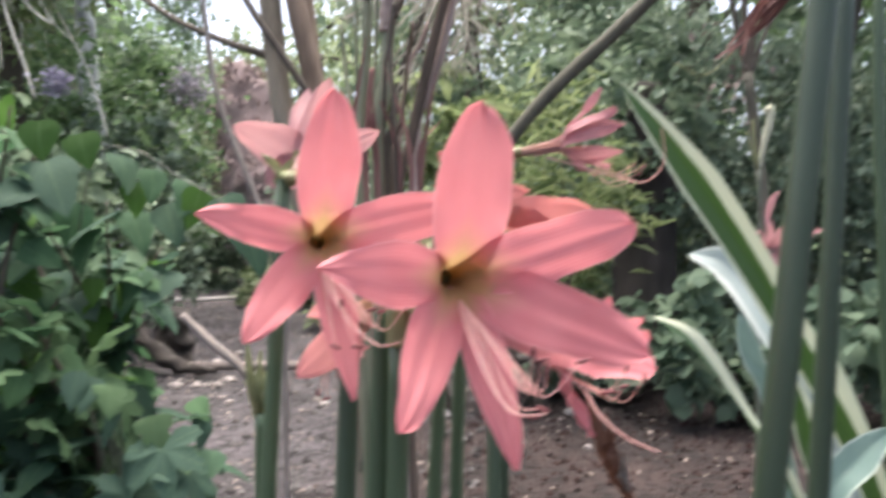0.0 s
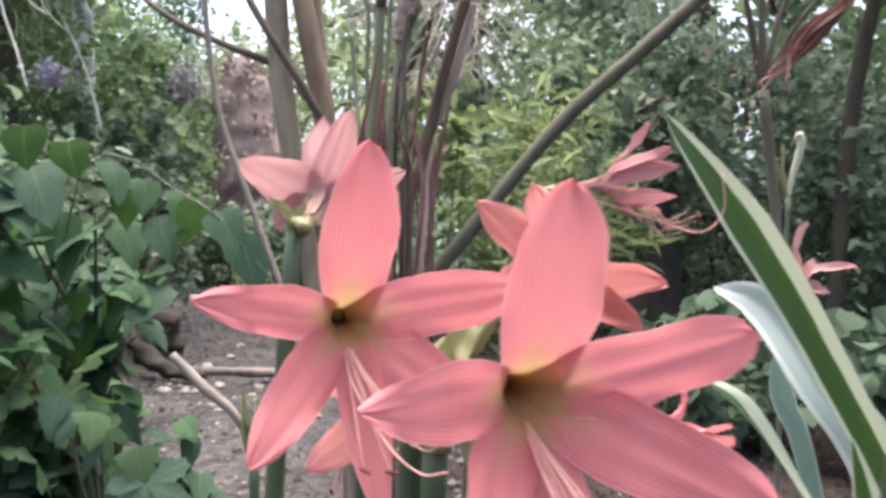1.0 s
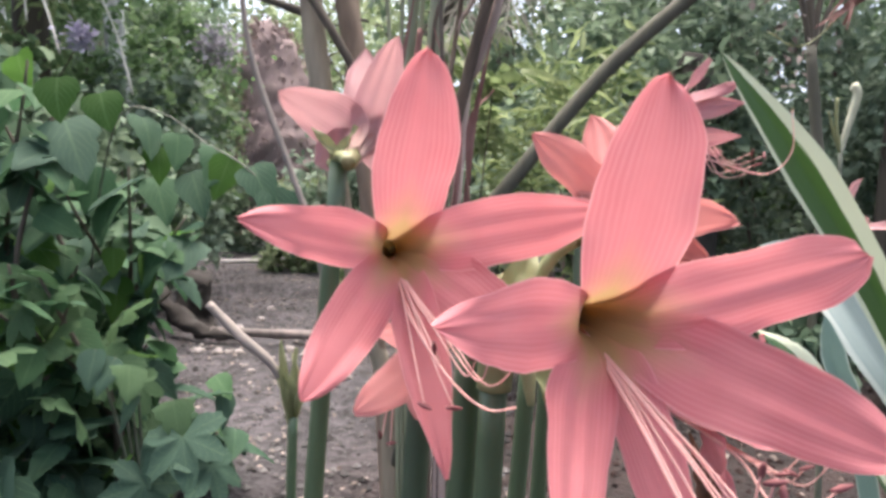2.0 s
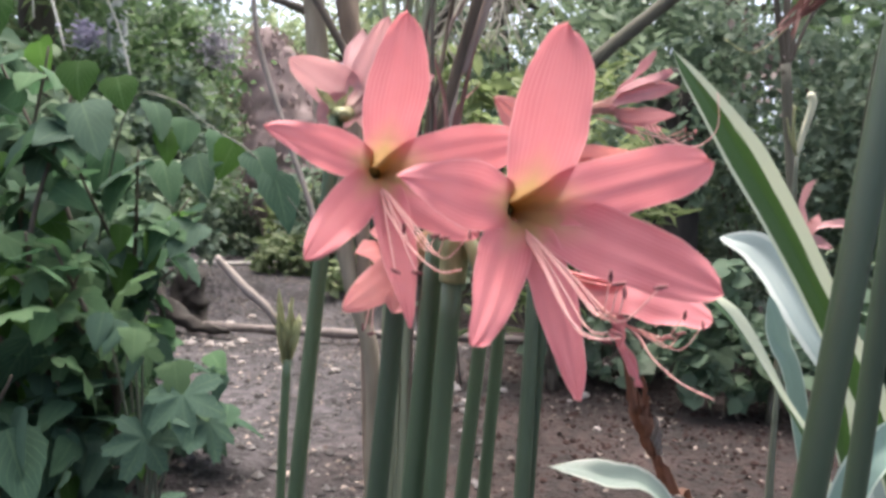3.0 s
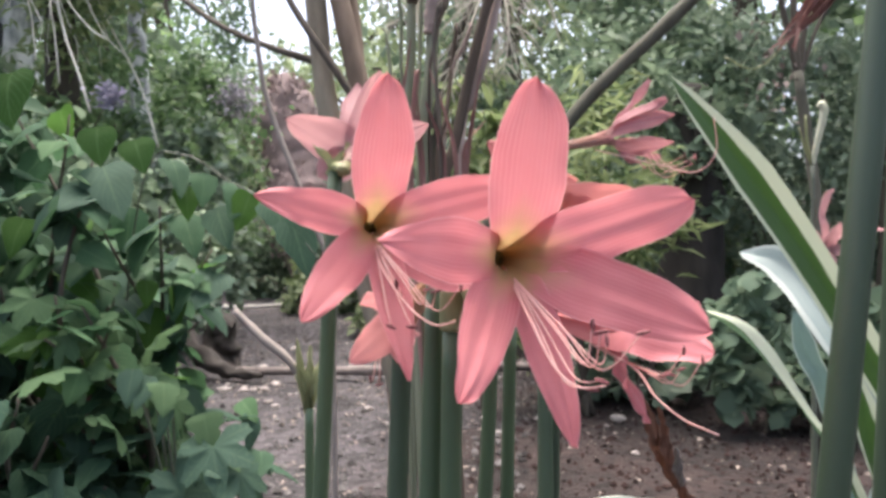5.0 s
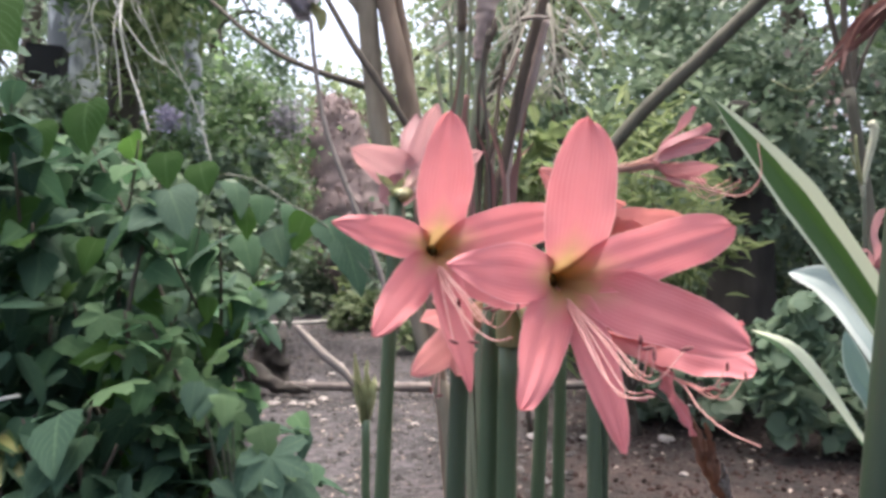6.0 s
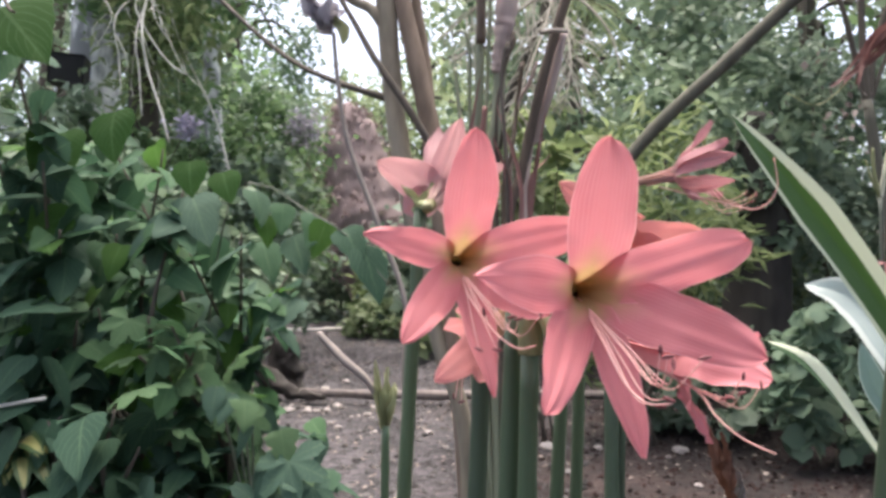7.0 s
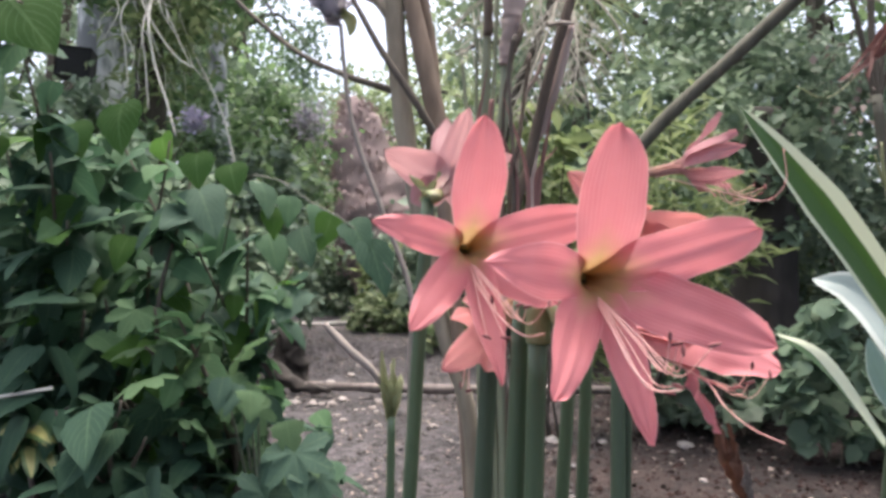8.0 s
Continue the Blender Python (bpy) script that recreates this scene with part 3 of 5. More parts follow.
    me.polygons.foreach_set("loop_start", np.arange(0, f.size, 3, dtype=np.int32))
    me.materials.append(mat)
    me.update(calc_edges=True)
    me.validate()
    return me


def clumps(center, radius, n_clump, per, seed=0, tight=0.28, shell=0.55):
    """Leaf places: clumps through an ellipsoid, thicker towards its outside."""
    rng = np.random.RandomState(seed)
    d = rng.normal(size=(n_clump, 3))
    d /= np.linalg.norm(d, axis=1)[:, None]
    r = shell + (1 - shell) * rng.uniform(0, 1, n_clump) ** 0.5
    r *= rng.uniform(0.75, 1.15, n_clump)
    cc = np.array(center) + d * r[:, None] * np.array(radius)
    rad = np.array(radius) * tight
    pts = cc[:, None, :] + rng.normal(0, 0.5, (n_clump, per, 3)) * rad[None, None, :] * rng.uniform(0.6, 1.4, n_clump)[:, None, None]
    pts = pts.reshape(-1, 3)
    return pts[pts[:, 2] > 0.02], cc


def bush(name, center, radius, n_clump, per, size, mat, label, seed=0, category="shrub", stems=5, stem_r=0.012, aspect=0.42, down=0.35, tight=0.2, fine=False, bark=None):
    """Shrub: stems from one foot that reach into the clumps, and its foliage."""
    foot = (center[0], center[1], 0.0)
    th = empty(name, foot, label, category)
    pts, cc = clumps(center, radius, n_clump, per, seed, tight)
    rng = np.random.RandomState(seed + 7)
    for k in range(stems):
        e = cc[rng.randint(len(cc))]
        m = np.array(foot) * 0.55 + e * 0.45 + rng.normal(0, 0.05, 3) * np.array(radius)
        tube("stem", [np.array(foot) + np.array([rng.normal(0, 0.03), rng.normal(0, 0.03), -0.02]), m, e], [stem_r, stem_r * 0.7, stem_r * 0.3], bark or M_TWIG, th, 6, 5, 0.03, seed + k)
    part("foliage", leaf_cloud("foliage", pts, size, mat, seed, aspect, down, fine=fine), th, kind="stuff")
    return th


def tree(name, foot, height, r, crown_c, crown_r, n_clump, per, size, mat, bark, label, seed=0, lean=(0, 0), limbs=7, aspect=0.42, tight=0.22):
    """Tapered trunk with limbs and an uneven, gappy crown."""
    th = empty(name, foot, label, "tree")
    rng = np.random.RandomState(seed + 3)
    f = np.array(foot, float)
    top = f + np.array([lean[0], lean[1], height])
    mid = (f + top) / 2 + np.array([rng.normal(0, 0.04 * height), rng.normal(0, 0.03 * height), 0])
    tube("trunk", [f - np.array([0, 0, 0.05]), f * 0.75 + mid * 0.25, mid, top], [r * 1.35, r, r * 0.8, r * 0.45], bark, th, 14, 8, 0.03, seed)
    pts, cc = clumps(crown_c, crown_r, n_clump, per, seed, tight)
    for k in range(limbs):
        e = cc[rng.randint(len(cc))]
        a = mid + (top - mid) * rng.uniform(0.0, 1.0)
        tube("limb", [a, (a + e) / 2 + np.array([0, 0, 0.08 * height]), e], [r * 0.4, r * 0.25, r * 0.08], bark, th, 7, 6, 0.03, seed + k)
    part("crown", leaf_cloud("crown", pts, size, mat, seed, aspect), th, kind="stuff")
    return th


# ---- ground ----
def ground_z(x, y):
    """Height of the soil: low humps, and a small earthen ledge across the path."""
    z = 0.05 * (noise.noise(Vector((x * 0.8, y * 0.8, 0))) + 0.4 * noise.noise(Vector((x * 3, y * 3, 4)))) - 0.01
    edge = 4.3 + 0.35 * noise.noise(Vector((x * 0.9, 3.0, 1)))
    k = min(1.0, max(0.0, (y - edge) / 0.18)) * min(1.0, max(0.0, (0.2 - x) / 0.8)) * min(1.0, max(0.0, (9.5 - y) / 2))
    return z + 0.09 * k * k * (3 - 2 * k)


def make_ground():
    xs = np.concatenate([[-600, -120, -40, -20, -12], np.arange(-8, 5.01, 0.1), [8, 14, 30, 120, 600]])
    ys = np.concatenate([[-300, -60, -15, -6], np.arange(-1, 10.01, 0.1), [13, 18, 30, 90, 900]])
    verts, faces = [], []
    for y in ys:
        for x in xs:
            z = 0.0
            if -9 < x < 6 and -4 < y < 11:
                z = ground_z(x, y)
            verts.append((x, y, z))
    nx = len(xs)
    for j in range(len(ys) - 1):
        for i in range(nx - 1):
            a = j * nx + i
            faces.append((a, a + 1, a + nx + 1, a + nx))
    g = new("ground", mesh_of("ground", verts, faces, ground_mat()))
    tagged(g, "bare grey-brown garden soil strewn with fallen leaves", "ground", kind="structure")


make_ground()


# ---- the two front flowers ----
UMBEL = (0.007, 0.412, 0.552)
flower("amaryllis_flower", UMBEL, (0.048, 0.336, 0.560), (0.36, -0.93, 0.02),
       [(0.058, 0.319, 0.634), (0.123, 0.345, 0.584), (0.125, 0.322, 0.529), (0.070, 0.315, 0.483), (0.030, 0.273, 0.509), (0.000, 0.278, 0.567)],
       [0.0168, 0.0138, 0.0150, 0.0105, 0.0122, 0.0136], M_PETAL,
       "large coral pink trumpet flower with green throat, fully open", stamens=[(0.0770, 0.287, 0.5352), (0.0800, 0.287, 0.5326), (0.0947, 0.287, 0.5324), (0.0821, 0.287, 0.5300), (0.0800, 0.287, 0.5148), (0.0765, 0.287, 0.5117)],
       ways=[(0.0739, 0.291, 0.5203), (0.0762, 0.291, 0.5192), (0.0803, 0.291, 0.5182), (0.0793, 0.291, 0.5205), (0.0707, 0.291, 0.5152), (0.0668, 0.291, 0.5140)],
       style=[(0.0529, 0.310, 0.5365), (0.0627, 0.293, 0.5195), (0.0716, 0.287, 0.5128), (0.0813, 0.284, 0.5137)], group="coral flowers", seed=1, blunts=(0.42, 0.42, 0.50, 0.95, 0.52, 0.85), rho=0.0150)
flower("amaryllis_flower", UMBEL, (-0.029, 0.386, 0.580), (0.38, -0.91, 0.06),
       [(-0.018, 0.371, 0.654), (0.048, 0.385, 0.596), (0.022, 0.375, 0.545), (-0.006, 0.352, 0.502), (-0.052, 0.333, 0.532), (-0.074, 0.333, 0.591)],
       [0.0158, 0.0135, 0.0145, 0.0098, 0.0118, 0.0108], M_PETAL,
       "coral pink trumpet flower with olive throat beside a larger one", stamens=[(-0.0109, 0.350, 0.5483), (0.0038, 0.350, 0.5455), (0.0081, 0.350, 0.5446), (0.0199, 0.350, 0.5468), (-0.0139, 0.350, 0.5280), (-0.0036, 0.350, 0.5279)],
       ways=[(-0.0096, 0.354, 0.5428), (-0.0007, 0.354, 0.5385), (0.0035, 0.354, 0.5369), (0.0077, 0.354, 0.5352), (-0.0167, 0.354, 0.5362), (-0.0078, 0.354, 0.5339)],
       style=[(-0.0231, 0.370, 0.5557), (-0.0061, 0.352, 0.5379), (0.0075, 0.345, 0.5296), (0.0178, 0.344, 0.5310)], group="coral flowers", seed=2, blunts=(0.60, 0.62, 0.60, 0.85, 0.66, 0.78), rho=0.0140)
# flowers behind them
flower("amaryllis_flower", (0.004, 0.448, 0.536), (-0.034, 0.455, 0.526), (-0.70, -0.15, -0.60),
       [(-0.063, 0.440, 0.497), (-0.064, 0.470, 0.530), (-0.030, 0.432, 0.498), (-0.036, 0.485, 0.505), (-0.022, 0.450, 0.512), (-0.050, 0.462, 0.548)],
       [0.0135, 0.012, 0.012, 0.013, 0.012, 0.012], M_PETAL_LIGHT, "coral flower half hidden behind the open pair", stamens=[(-0.050, 0.440, 0.487), (-0.044, 0.438, 0.484)], group="coral flowers", seed=3)
flower("amaryllis_flower", (0.045, 0.440, 0.540), (0.097, 0.420, 0.514), (0.95, -0.10, -0.30),
       [(0.1425, 0.405, 0.508), (0.140, 0.425, 0.532), (0.126, 0.450, 0.540), (0.111, 0.425, 0.467), (0.099, 0.400, 0.490), (0.146, 0.440, 0.520)],
       [0.0165, 0.014, 0.014, 0.0085, 0.0075, 0.014], M_PETAL_SIDE, "coral flower in side view with long curved stamens", stamens=[(0.1244, 0.385, 0.5126), (0.1146, 0.385, 0.5003), (0.1229, 0.385, 0.5034), (0.1332, 0.385, 0.5081), (0.1177, 0.385, 0.5010)],
       ways=[(0.1156, 0.391, 0.4983), (0.1068, 0.391, 0.5023), (0.1178, 0.391, 0.4952), (0.1243, 0.391, 0.4944), (0.1107, 0.391, 0.4992)],
       style=[(0.1021, 0.400, 0.5015), (0.1102, 0.385, 0.4903), (0.1220, 0.375, 0.4811), (0.1368, 0.370, 0.4753)], group="coral flowers", seed=4, blunts=(0.5, 0.5, 0.5, 0.9, 0.5, 0.5))
flower("amaryllis_flower", (-0.094, 0.500, 0.620), (-0.086, 0.535, 0.637), (-0.10, 0.93, 0.33),
       [(-0.127, 0.503, 0.662), (-0.060, 0.512, 0.694), (-0.030, 0.540, 0.660), (-0.112, 0.525, 0.622), (-0.050, 0.535, 0.612), (-0.092, 0.565, 0.700)],
       [0.0170, 0.0130, 0.0130, 0.0140, 0.0135, 0.0125], M_PETAL_PALE, "pale faded pink flower seen from behind", depth=0.036, group="coral flowers", seed=5, recurve=0.15, rho=0.0085, stem=M_PEDICEL)
flower("amaryllis_flower", (0.060, 0.670, 0.615), (0.112, 0.655, 0.662), (0.90, -0.25, 0.10),
       [(0.1464, 0.670, 0.7139), (0.1540, 0.625, 0.6862), (0.1604, 0.625, 0.6739), (0.1599, 0.630, 0.6518), (0.1508, 0.645, 0.6405), (0.1401, 0.660, 0.6343)],
       [0.0080, 0.0085, 0.0095, 0.0095, 0.0080, 0.0065], M_PETAL_DUSK, "dusky pink flower in side view with trailing stamens", stamens=[(0.168, 0.63, 0.640), (0.172, 0.628, 0.632), (0.166, 0.625, 0.626), (0.176, 0.63, 0.638), (0.16, 0.63, 0.63)],
       style=[(0.15, 0.63, 0.632), (0.175, 0.62, 0.625), (0.190, 0.618, 0.640), (0.189, 0.618, 0.668)], group="coral flowers", seed=6, recurve=0.1, rho=0.008)
flower("amaryllis_flower", (0.020, 0.440, 0.560), (0.062, 0.478, 0.597), (0.35, 0.80, 0.20),
       [(0.018, 0.500, 0.638), (0.126, 0.500, 0.593), (0.110, 0.485, 0.568), (0.050, 0.515, 0.650), (0.030, 0.510, 0.590), (0.078, 0.535, 0.612)],
       [0.013, 0.013, 0.012, 0.015, 0.013, 0.014], M_PETAL_ORANGE, "orange-pink flower turned away behind the large bloom", group="coral flowers", seed=7)


def faded_flower():
    th = empty("faded_flower", (0.490, 1.315, 0.0), "small pale pink flower with narrow recurved petals", "flower", "coral flowers")
    tube("stalk", [(0.492, 1.325, -0.02), (0.488, 1.320, 0.30), (0.490, 1.315, 0.505)], [0.0045, 0.004, 0.0035], M_GREYSTALK, th, 8)
    tube("throat", [(0.490, 1.315, 0.500), (0.496, 1.310, 0.535), (0.504, 1.302, 0.562)], [0.0035, 0.0075, 0.0125], M_PETAL_PALE, th, 12, 6, 0.03, 2, "dusky pink flower tube")
    for line, w, face in [
            ([(0.517, 1.285, 0.660), (0.503, 1.285, 0.646), (0.495, 1.288, 0.618), (0.501, 1.292, 0.590), (0.500, 1.305, 0.545)], 0.0095, (0.6, -1, 0.3)),
            ([(0.600, 1.295, 0.578), (0.590, 1.292, 0.589), (0.556, 1.292, 0.587), (0.524, 1.292, 0.580), (0.502, 1.305, 0.548)], 0.0085, (0.1, -0.8, 0.9)),
            ([(0.514, 1.262, 0.602), (0.512, 1.272, 0.592), (0.508, 1.285, 0.576), (0.502, 1.305, 0.545)], 0.0135, (0.3, -1, 0.4)),
            ([(0.548, 1.280, 0.545), (0.530, 1.280, 0.552), (0.514, 1.290, 0.556), (0.500, 1.308, 0.540)], 0.0110, (0.3, -1, 0.2)),
            ([(0.470, 1.280, 0.592), (0.476, 1.284, 0.586), (0.488, 1.292, 0.572), (0.498, 1.308, 0.542)], 0.0110, (-0.3, -1, 0.3)),
            ([(0.505, 1.265, 0.522), (0.503, 1.272, 0.535), (0.500, 1.285, 0.548), (0.499, 1.308, 0.540)], 0.0105, (0, -1, 0.1))]:
        part("petal", strap_mesh(line, w, M_PETAL_PALE, 0.5, face, 20, 0.45, 0.75, name="petal"), th)


faded_flower()


# ---- scapes ----
def scape_to_ground(top, low, r, label, mat=None, seed=0):
    top, low = np.array(top), np.array(low)
    k = (low[2] + 0.0) / (top[2] - low[2])
    foot = low - (top - low) * k * 0.75
    foot[2] = ground_z(foot[0], foot[1]) - 0.02
    return scape(top, foot, r, label, mat, seed)


LB = "smooth dark green upright flower stalk with waxy sheen"
for i, (lo, hi, r, mt) in enumerate([
    ((-0.111, 0.500, 0.358), (-0.090, 0.500, 0.622), 0.0065, M_SCAPE),
    ((-0.042, 0.450, 0.383), (-0.031, 0.450, 0.530), 0.0078, M_SCAPE_BLUE),
    ((-0.0175, 0.425, 0.396), (-0.0055, 0.425, 0.545), 0.0078, M_SCAPE),
    ((-0.0025, 0.412, 0.401), (0.0060, 0.411, 0.526), 0.0074, M_SCAPE),
    ((0.0075, 0.500, 0.367), (0.0200, 0.500, 0.520), 0.0060, M_SCAPE),
    ((0.026, 0.520, 0.360), (0.030, 0.520, 0.520), 0.0056, M_SCAPE),
    ((0.0430, 0.550, 0.350), (0.0520, 0.600, 0.610), 0.0070, M_SCAPE_BLUE),
    ((0.0600, 0.580, 0.340), (0.0605, 0.580, 0.540), 0.0050, M_SCAPE_BLUE),
    ((0.195, 0.420, 0.412), (0.238, 0.420, 0.740), 0.0092, M_SCAPE_BLUE),
    ((0.247, 0.500, 0.386), (0.281, 0.500, 0.760), 0.0076, M_SCAPE_BLUE),
]):
    scape_to_ground(hi, lo, r, LB if i < 8 else "thick dark green flower stalk standing close by", mt, i)


def spathe(name, tips, foot, r, label):
    """Papery bracts standing round the head of a stalk."""
    th = empty(name, foot, label, "bract")
    for i, t in enumerate(tips):
        f = np.array(foot)
        m = (f + np.array(t)) / 2 + np.array([0.004 * math.cos(i * 2.4), 0.004 * math.sin(i * 2.4), 0])
        part("bract", strap_mesh([t, m, f], r, M_SPATHE, 0.6, (math.cos(i * 2.4), -1, 0.2), 12, 0.5, 0.8), th)
    return th


head = empty("umbel_head", (0.006, 0.410, 0.525), "pale yellow-green swollen head of the flower stalk", "stalk head")
tube("receptacle", [(0.006, 0.411, 0.520), (0.007, 0.410, 0.535), (0.008, 0.411, 0.549), (0.007, 0.412, 0.556)], [0.0074, 0.0080, 0.0078, 0.0040], M_PEDICEL, head, 14, 6, 0.02, 3)
tube("flower_bud", [(0.011, 0.404, 0.548), (0.019, 0.398, 0.536), (0.022, 0.394, 0.518)], [0.003, 0.0042, 0.0015], M_PEDICEL, head, 9, 6)
spathe("spathe", [(0.030, 0.405, 0.515), (-0.006, 0.400, 0.575), (0.022, 0.425, 0.580)], UMBEL, 0.007, "pale green papery bracts at the head of the stalk")
spathe("spathe", [(-0.103, 0.49, 0.640), (-0.080, 0.50, 0.642)], (-0.090, 0.500, 0.616), 0.004, "pale green papery bracts under a faded flower")


# ---- young bud plant ----
def bud_plant():
    th = empty("budding_stalk", (-0.200, 0.720, 0.0), "thin green stalk with a split bud and a dry flower stick", "plant")
    tube("stalk", [(-0.192, 0.720, -0.02), (-0.197, 0.720, 0.266), (-0.196, 0.720, 0.405)], [0.0052, 0.0048, 0.0045], M_SCAPE, th, 10)
    for k, (tx, tz) in enumerate([(-0.205, 0.478), (-0.192, 0.470), (-0.215, 0.455), (-0.186, 0.452), (-0.199, 0.462)]):
        part("bract", strap_mesh([(tx, 0.712 + 0.004 * k, tz), ((tx - 0.198) / 2 + 0.002 * k, 0.714, 0.437), (-0.197, 0.720, 0.400)], 0.0054, M_SPATHE, 0.5, (math.cos(k * 1.9) * 0.6, -1, 0), 12, 0.6, 0.7), th, "yellow-green pointed bract")
    tube("dry_flower", [(-0.275, 0.715, 0.507), (-0.245, 0.715, 0.478), (-0.218, 0.717, 0.456), (-0.202, 0.720, 0.430)], [0.0036, 0.0052, 0.0045, 0.003], M_DRYSTICK, th, 9, 6, 0.05, 3, "tan withered flower stick")
    return th


bud_plant()


def tall_bud():
    th = empty("budding_stalk", (0.484, 1.290, 0.0), "slender pale stalk with a closed cream bud", "plant")
    tube("stalk", [(0.470, 1.29, -0.02), (0.481, 1.29, 0.45), (0.485, 1.29, 0.705)], [0.0042, 0.0040, 0.0034], M_GREYSTALK, th, 8)
    tube("bud", [(0.485, 1.29, 0.700), (0.491, 1.288, 0.735), (0.499, 1.284, 0.770), (0.5015, 1.282, 0.792), (0.4975, 1.281, 0.802), (0.4910, 1.280, 0.795)], [0.0034, 0.0050, 0.0062, 0.0066, 0.0056, 0.0018], M_BUD, th, 10, 6, 0.03, 1, "cream hooked bud")
    tube("bract", [(0.4845, 1.29, 0.700), (0.4765, 1.29, 0.740), (0.4755, 1.29, 0.785)], [0.0030, 0.0032, 0.0018], M_SPATHE, th, 7, 6, 0.03, 2)
    tube("bract", [(0.4840, 1.292, 0.700), (0.4720, 1.292, 0.735), (0.4650, 1.292, 0.765)], [0.0024, 0.0024, 0.0010], M_SPATHE, th, 7, 6, 0.03, 3)


tall_bud()


# ---- withered leaf and flower hanging in the clump ----
def withered():
    th = empty("withered_leaf", (0.16, 0.63, 0.02), "brown shrivelled hanging leaf among the stalks", "dead leaf")
    for k, (line, widths, mat, lab) in enumerate([
            ([(0.1204, 0.570, 0.4577), (0.1290, 0.580, 0.4350), (0.1355, 0.580, 0.4161), (0.1453, 0.590, 0.3902), (0.1571, 0.600, 0.3667), (0.1717, 0.610, 0.3432), (0.192, 0.634, 0.310), (0.222, 0.66, 0.0)], [0.0012, 0.0042, 0.0066, 0.0048, 0.0062, 0.003, 0.003], M_DRY, ""),
            ([(0.1343, 0.560, 0.4471), (0.1388, 0.570, 0.4252), (0.1445, 0.570, 0.4024), (0.1527, 0.585, 0.3749)], [0.001, 0.0035, 0.005, 0.002], M_DRY, ""),
            ([(0.1433, 0.550, 0.4202), (0.1471, 0.560, 0.4014), (0.1516, 0.570, 0.3861)], [0.001, 0.004, 0.002], M_DRYSTICK, "pale dry flap")]):
        part("blade", crumpled_mesh(line, widths, mat, 9 + k), th, lab)


withered()

# ---- variegated strap leaves ----
STRAPS = [
    ([(0.179, 0.775, 0.742), (0.259, 0.780, 0.635), (0.342, 0.800, 0.505), (0.453, 0.850, 0.314), (0.560, 0.90, 0.02)], 0.020, M_STRAP, (-0.25, -1, 0.25), "long green strap leaf with cream margins"),
    ([(0.342, 1.190, 0.556), (0.390, 1.130, 0.535), (0.432, 1.050, 0.440), (0.485, 1.00, 0.325), (0.58, 0.95, 0.01)], 0.026, M_STRAP_PALE, (-0.9, -0.7, 0.5), "silvery white underside of a strap leaf"),
    ([(0.190, 0.700, 0.508), (0.233, 0.700, 0.482), (0.280, 0.700, 0.413), (0.335, 0.720, 0.317), (0.44, 0.76, 0.01)], 0.0105, M_STRAP_EDGE, (0.5, -0.7, 0.8), "arching variegated strap leaf seen on edge"),
    ([(0.392, 0.900, 0.480), (0.440, 0.900, 0.400), (0.478, 0.900, 0.300), (0.55, 0.90, 0.01)], 0.018, M_STRAP, (0.2, -1, 0.2), "variegated strap leaf with broad cream edge"),
    ([(0.362, 1.000, 0.480), (0.378, 1.00, 0.42), (0.405, 1.00, 0.345), (0.47, 1.0, 0.01)], 0.014, M_STRAP_BLUE, (-0.2, -1, 0.1), "broad blue-green strap leaf"),
    ([(0.067, 0.500, 0.393), (0.105, 0.500, 0.391), (0.150, 0.505, 0.368), (0.23, 0.53, 0.20), (0.27, 0.55, 0.01)], 0.010, M_STRAP_SAGE, (0.1, -0.55, 0.9), "pale blue-green leaf tip bending low"),
    ([(0.355, 0.600, 0.430), (0.330, 0.600, 0.405), (0.300, 0.600, 0.360), (0.27, 0.61, 0.20), (0.26, 0.62, 0.01)], 0.014, M_STRAP_BLUE, (-0.4, -0.9, 0.5), "narrow grey-green leaf beside the thick stalks"),
    ([(0.300, 0.66, 0.47), (0.330, 0.68, 0.38), (0.36, 0.70, 0.28), (0.42, 0.72, 0.01)], 0.013, M_STRAP, (0.1, -1, 0.2), "dark variegated strap leaf between the stalks"),
]
for pts, w, mt, face, lab in STRAPS:
    th = empty("strap_leaf", tuple(pts[-1]), lab, "leaf", "strap leaves")
    part("blade", strap_mesh(pts, w, mt, 0.35, face, span=(-0.56, 0.56), name="blade"), th)
    for sp in ((-1.0, -0.56), (0.56, 1.0)):
        part("margin", strap_mesh(pts, w, mt, 0.35, face, span=sp, name="margin"), th, "pale leaf margin")


